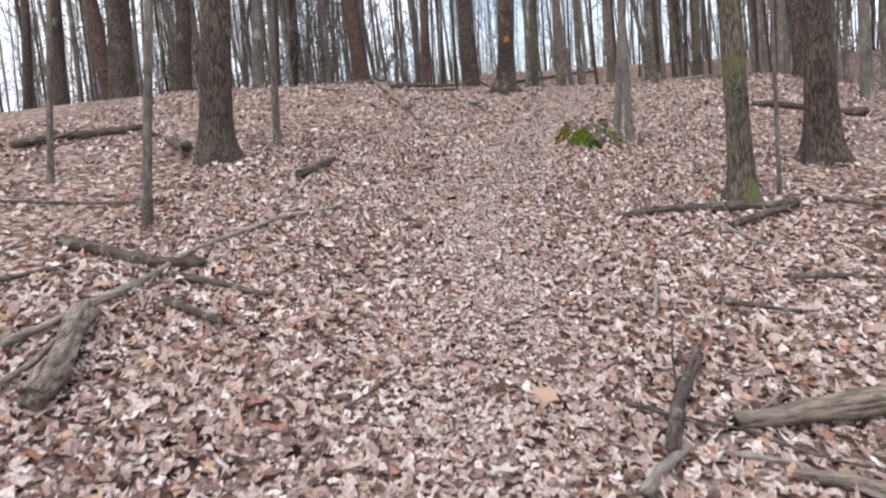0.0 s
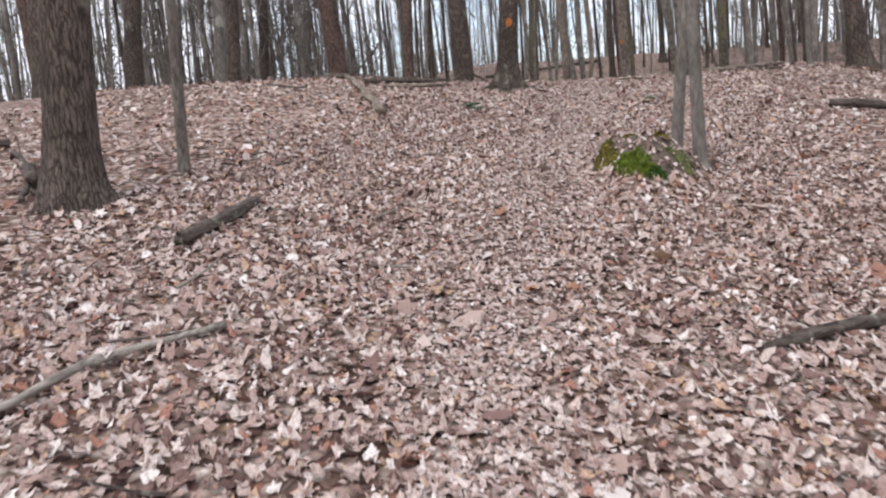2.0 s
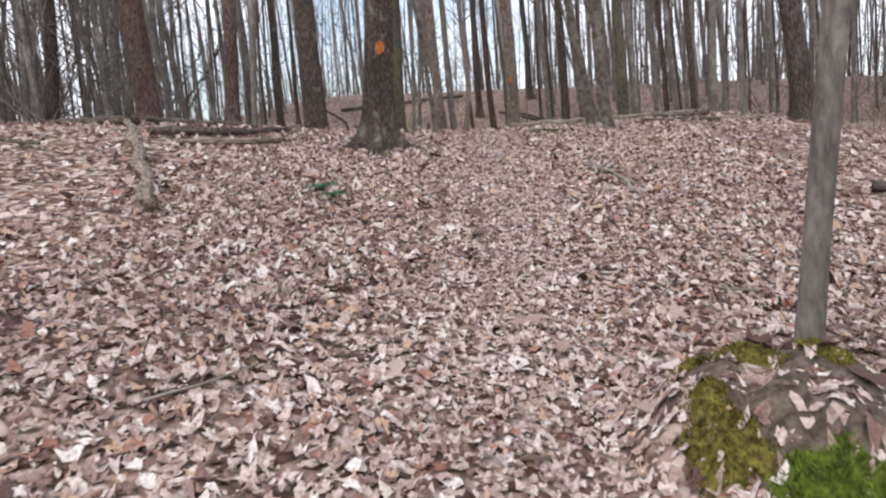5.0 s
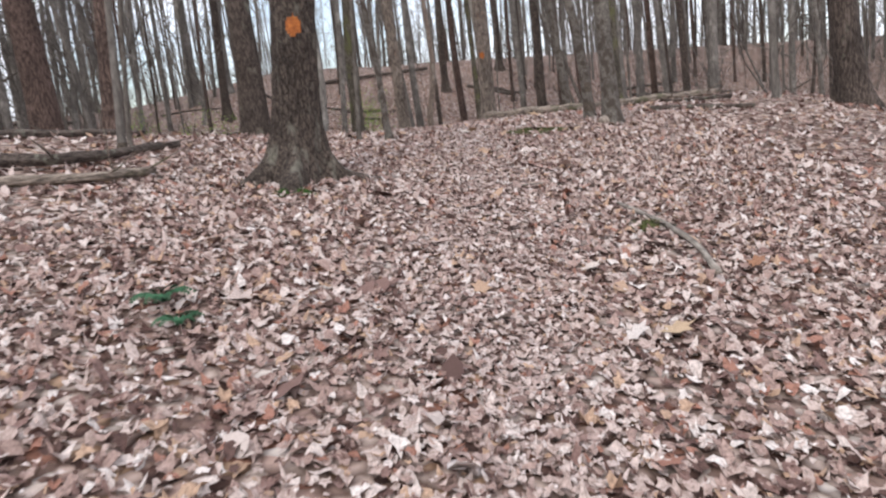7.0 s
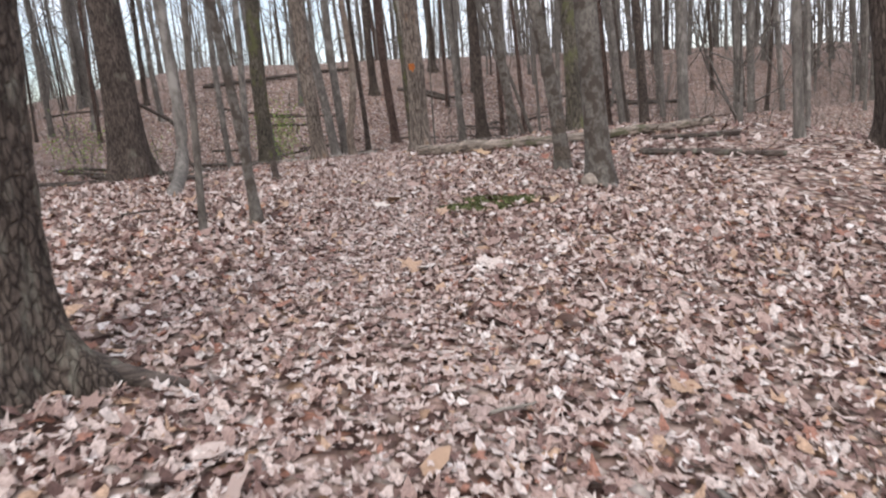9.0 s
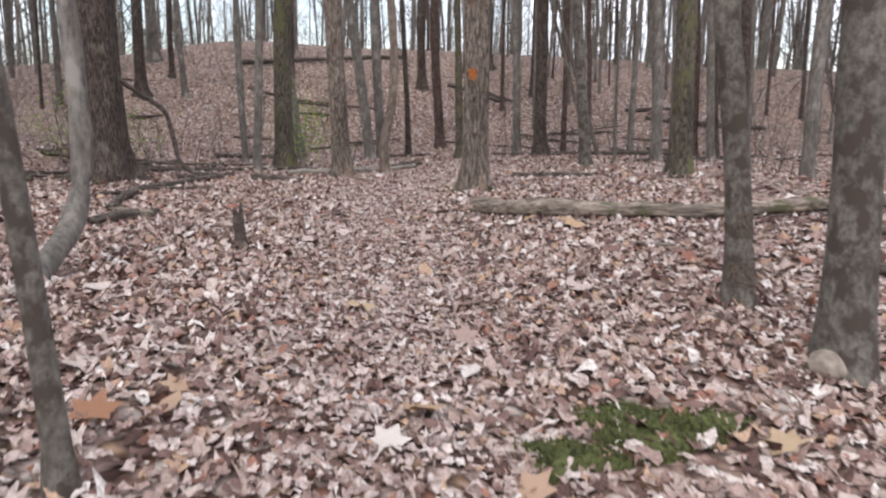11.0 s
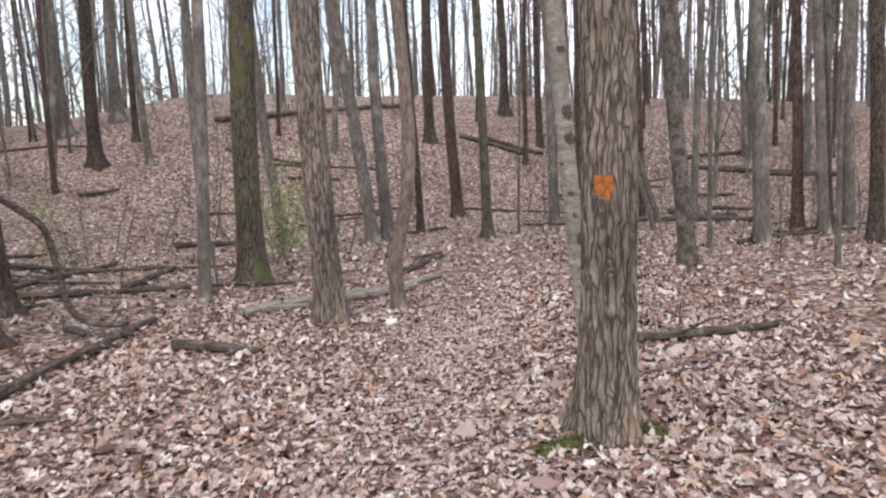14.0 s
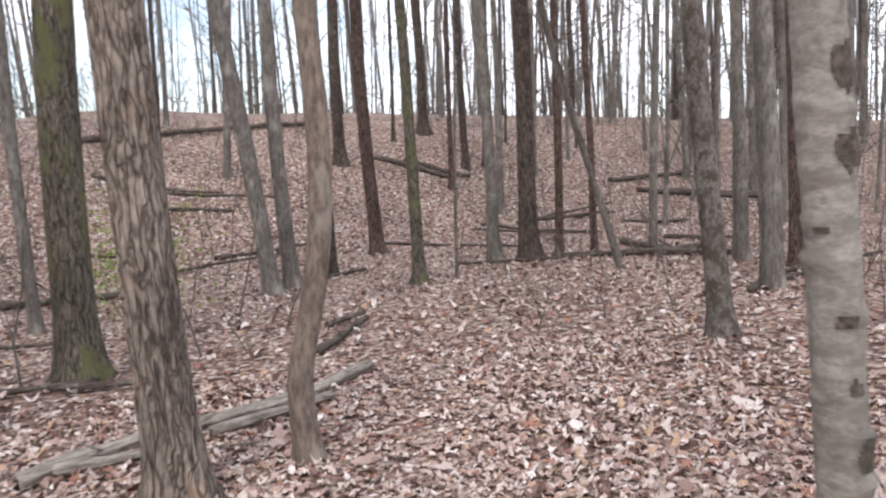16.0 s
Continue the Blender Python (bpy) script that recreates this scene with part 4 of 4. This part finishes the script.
fr = random.Random(12)
models = []
for kind, r in (("gray", 0.08), ("dark", 0.09), ("gray", 0.05), ("dark", 0.06), ("red", 0.07), ("gray", 0.1), ("dark", 0.04), ("gray", 0.04)):
    while True:
        x, y = fr.uniform(-22, 30), fr.uniform(34, 56)
        if free(x, y, 18):
            break
    models.append(tree(kind, x, y, r, fr.uniform(-0.04, 0.06), 0.0))
made = 0
extra = []
while made < 407:
    right, left = 150 <= made < 235, made >= 235
    x, y = (fr.uniform(9, 36), fr.uniform(27, 60)) if right else (fr.uniform(-34, 46), fr.uniform(14, 62))
    if made >= 372:
        x, y = fr.uniform(14, 32), fr.uniform(28, 46)
    elif made >= 345:
        x, y = fr.uniform(-15, -3.5), fr.uniform(25, 34)
    elif made >= 300:
        x, y = fr.uniform(-15, -2.5), fr.uniform(31, 47)
    elif left:
        x, y = fr.uniform(-36, -7), fr.uniform(20, 52)
    if not free(x, y, 9.5 if made >= 345 else 13 if right else 16 if left else 18) or abs(x - path_x(y)) < 1.2 or math.hypot(x - 2, y - 8) < 16:
        continue
    if made >= 345 or made >= 225 and made % 2:
        extra.append((x, y))
        made += 1
        continue
    m = models[made % len(models)]
    k = fr.uniform(0.85, 1.2)
    ob = copy_thing(m, pose(x, y, float(surface(x, y)) - 0.03, fr.uniform(-2, 2), fr.uniform(-2, 3), fr.uniform(0, 360)))
    ob.scale = (k, k, k)
    made += 1


def far_woods():
    """The woods that close the view, as one mass of stems and branches."""
    wr = np.random.default_rng(21)
    out = []
    n = 0
    while n < 900:
        a, d = wr.uniform(-1.2, 1.2), wr.uniform(32, 105)
        x, y = 2 + d * math.sin(a), 14 + d * math.cos(a)
        if n < len(extra):
            x, y = extra[n]
        elif y < 24 or not free(x, y, 30):
            continue
        z = float(ground_z(x, y))
        r = wr.uniform(0.03, 0.11)
        h = wr.uniform(13, 21)
        lx, ly = wr.normal(0.0, 0.06), wr.normal(0, 0.04)
        hs = np.array([-0.3, 0.25, 2, 5, 9, 13]) * h / 14
        pts = np.c_[x + lx * hs + 0.05 * np.sin(hs), y + ly * hs, z + hs]
        out.append((pts, r * np.array([1.5, 1.05, 0.95, 0.8, 0.55, 0.15]), 6))
        for _ in range(13):
            t = wr.uniform(0.18, 0.95)
            i = t * 5
            p = np.array([np.interp(i, range(6), pts[:, c]) for c in range(3)])
            az, ln = wr.uniform(0, 6.283), wr.uniform(1.0, 3.2)
            e = np.array([math.cos(az), math.sin(az), wr.uniform(0.4, 1.6)])
            mid = p + e * ln * 0.5 + wr.normal(0, 0.1, 3)
            tip = mid + (e + (0, 0, 0.4)) * ln * 0.4 + wr.normal(0, 0.15, 3)
            out.append((np.array([p, mid, tip]), r * np.array([0.35, 0.22, 0.08]), 3))
            for _ in range(2):
                e2 = e + wr.normal(0, 0.7, 3)
                out.append((np.array([mid, mid + e2 * ln * 0.22, mid + e2 * ln * 0.42]), r * np.array([0.2, 0.13, 0.05]), 3))
        n += 1
    v, f = joined(out)
    ob = new("far_woods", make_mesh("far_woods", v, f, BARK["gray"]))
    return tagged(ob, "distant bare gray woods on the hill", "woods", kind="stuff")


far_woods()


def brush():
    """Thin leafless understory stems in the hollow and on the hill."""
    br = np.random.default_rng(33)
    out = []
    n = 0
    while n < 1000:
        x, y = br.uniform(-14, 26), br.uniform(24, 60)
        if not free(x, y, 6.5) or abs(x - path_x(y)) < 1.0:
            continue
        z = float(surface(x, y))
        h = br.uniform(0.5, 2.6)
        limb(br, (x, y, z - 0.05), (br.normal(0, 0.2), br.normal(0, 0.2), 1), h, 0.004 + 0.004 * h, 1, out, 4)
        n += 1
    v, f = joined(out)
    ob = new("understory_brush", make_mesh("understory_brush", v, f, BARK["thin"]))
    return tagged(ob, "sparse leafless understory twigs and shoots", "brush", kind="stuff")


brush()


def shrub(x, y, h, count, spread_r, seed):
    sr = np.random.default_rng(seed)
    base = new("shrub")
    base.location = (x, y, float(surface(x, y)))
    tagged(base, "young shrub with sparse fresh green leaves", "shrub")
    out, tips = [], []
    for _ in range(9):
        way = np.array([sr.normal(0, 0.4), sr.normal(0, 0.4), 1.0])
        limb(sr, (sr.normal(0, 0.08), sr.normal(0, 0.08), -0.03), way / np.linalg.norm(way), h * sr.uniform(0.7, 1.1), 0.008, 1, out, 5)
    for pts, rad, _ in out:
        tips += list(pts[2:])
    v, f = joined(out)
    tagged(part("stem", make_mesh("stem", v, f, BARK["thin"]), base), kind="stuff")
    v, f = [], []
    for _ in range(count):
        p = tips[sr.integers(len(tips))] + sr.normal(0, spread_r, 3)
        d = sr.normal(0, 1, 3)
        d /= np.linalg.norm(d)
        e = np.cross(d, sr.normal(0, 1, 3))
        e /= np.linalg.norm(e)
        s = sr.uniform(0.018, 0.036)
        n0 = len(v)
        v += [p - d * s, p + e * s * 0.5, p + d * s, p - e * s * 0.5]
        f.append((n0, n0 + 1, n0 + 2, n0 + 3))
    tagged(part("foliage", make_mesh("foliage", v, f, SPRING), base), kind="stuff")


shrub(2.64, 33.0, 1.5, 1100, 0.09, 5)
shrub(-1.5, 31.5, 1.3, 420, 0.1, 6)
shrub(-3.2, 30.2, 1.1, 380, 0.1, 7)
shrub(-0.6, 33.5, 1.2, 300, 0.1, 8)


# ---- large single leaves lying on top of the litter ----
def big_leaf(kind, seed):
    lr = np.random.default_rng(seed)
    out = leaf_shape(kind)
    m = len(out)
    r2 = (out ** 2).sum(1)
    v = [(0, 0, 0.0)] + [(x, y, 0.16 * q + lr.normal(0, 0.09)) for (x, y), q in zip(out, r2)]
    v.append((-1.35, lr.normal(0, 0.1), 0.05))
    f = [(0, 1 + k, 1 + (k + 1) % m) for k in range(m)]
    f.append((0, 1 + m // 2 - 1, m + 1))
    return make_mesh("leaf", v, f, LEAF_ONE)


shapes = [big_leaf(k % 3 if k < 6 else 0, k) for k in range(8)]
for n in range(300):
    y = 1.2 + 28 * n / 300 + fr.uniform(-0.2, 0.2)
    x = float(path_x(y)) + fr.gauss(0, 1.3)
    ob = new("leaf", shapes[n % 8])
    ob.parent = litter
    s = fr.uniform(0.05, 0.085)
    ob.matrix_local = Matrix.Translation((x, y, float(surface(x, y)) + 0.03)) @ Euler((fr.gauss(0, 0.25), fr.gauss(0, 0.25), fr.uniform(0, 6.3))).to_matrix().to_4x4() @ Matrix.Scale(s, 4)

# a few leaves that stand out by their colour
RUST = leaf_material("rust_leaf", False, [(0.0, (0.32, 0.165, 0.1)), (0.5, (0.27, 0.12, 0.085))])
OCHRE = leaf_material("ochre_leaf", False, [(0.0, (0.5, 0.37, 0.25)), (0.5, (0.45, 0.31, 0.2))])
PALE = leaf_material("pale_leaf", False, [(0.0, (0.66, 0.59, 0.54)), (0.5, (0.6, 0.52, 0.47))])
for coat, label, spots in (
        (RUST, "rust brown leaf", ((0.83, 8.4, 0.075), (0.97, 6.92, 0.07), (1.18, 6.96, 0.06), (-1.62, 10.34, 0.12), (-0.45, 7.69, 0.06), (-0.72, 2.39, 0.07), (2.04, 23.02, 0.07), (4.88, 20.45, 0.08), (1.98, 18.66, 0.09), (1.7, 3.3, 0.05), (3.4, 13.9, 0.07), (3.3, 14.4, 0.06))),
        (OCHRE, "tan ochre leaf", ((1.75, 7.51, 0.09), (0.48, 6.85, 0.08), (4.54, 21.53, 0.1), (4.29, 21.8, 0.08), (2.94, 18.63, 0.09), (2.85, 19.66, 0.08), (0.14, 4.76, 0.07), (4.07, 18.4, 0.08), (2.6, 13.2, 0.08))),
        (PALE, "bleached pale leaf", ((0.92, 2.45, 0.065), (1.39, 2.67, 0.07), (0.07, 3.08, 0.05), (2.82, 18.44, 0.07), (2.91, 22.65, 0.07), (4.1, 21.6, 0.08), (3.9, 21.5, 0.07), (2.5, 13.9, 0.07)))):
    for n, (x, y, s) in enumerate(spots):
        me = shapes[(0, 3, 6, 7)[n % 4]].copy()
        me.materials.clear()
        me.materials.append(coat)
        ob = new("leaf", me)
        ob.parent = litter
        ob["label"] = label
        ob.matrix_local = Matrix.Translation((x, y, float(surface(x, y)) + 0.045)) @ Euler((fr.gauss(0, 0.2), fr.gauss(0, 0.2), fr.uniform(0, 6.3))).to_matrix().to_4x4() @ Matrix.Scale(s, 4)
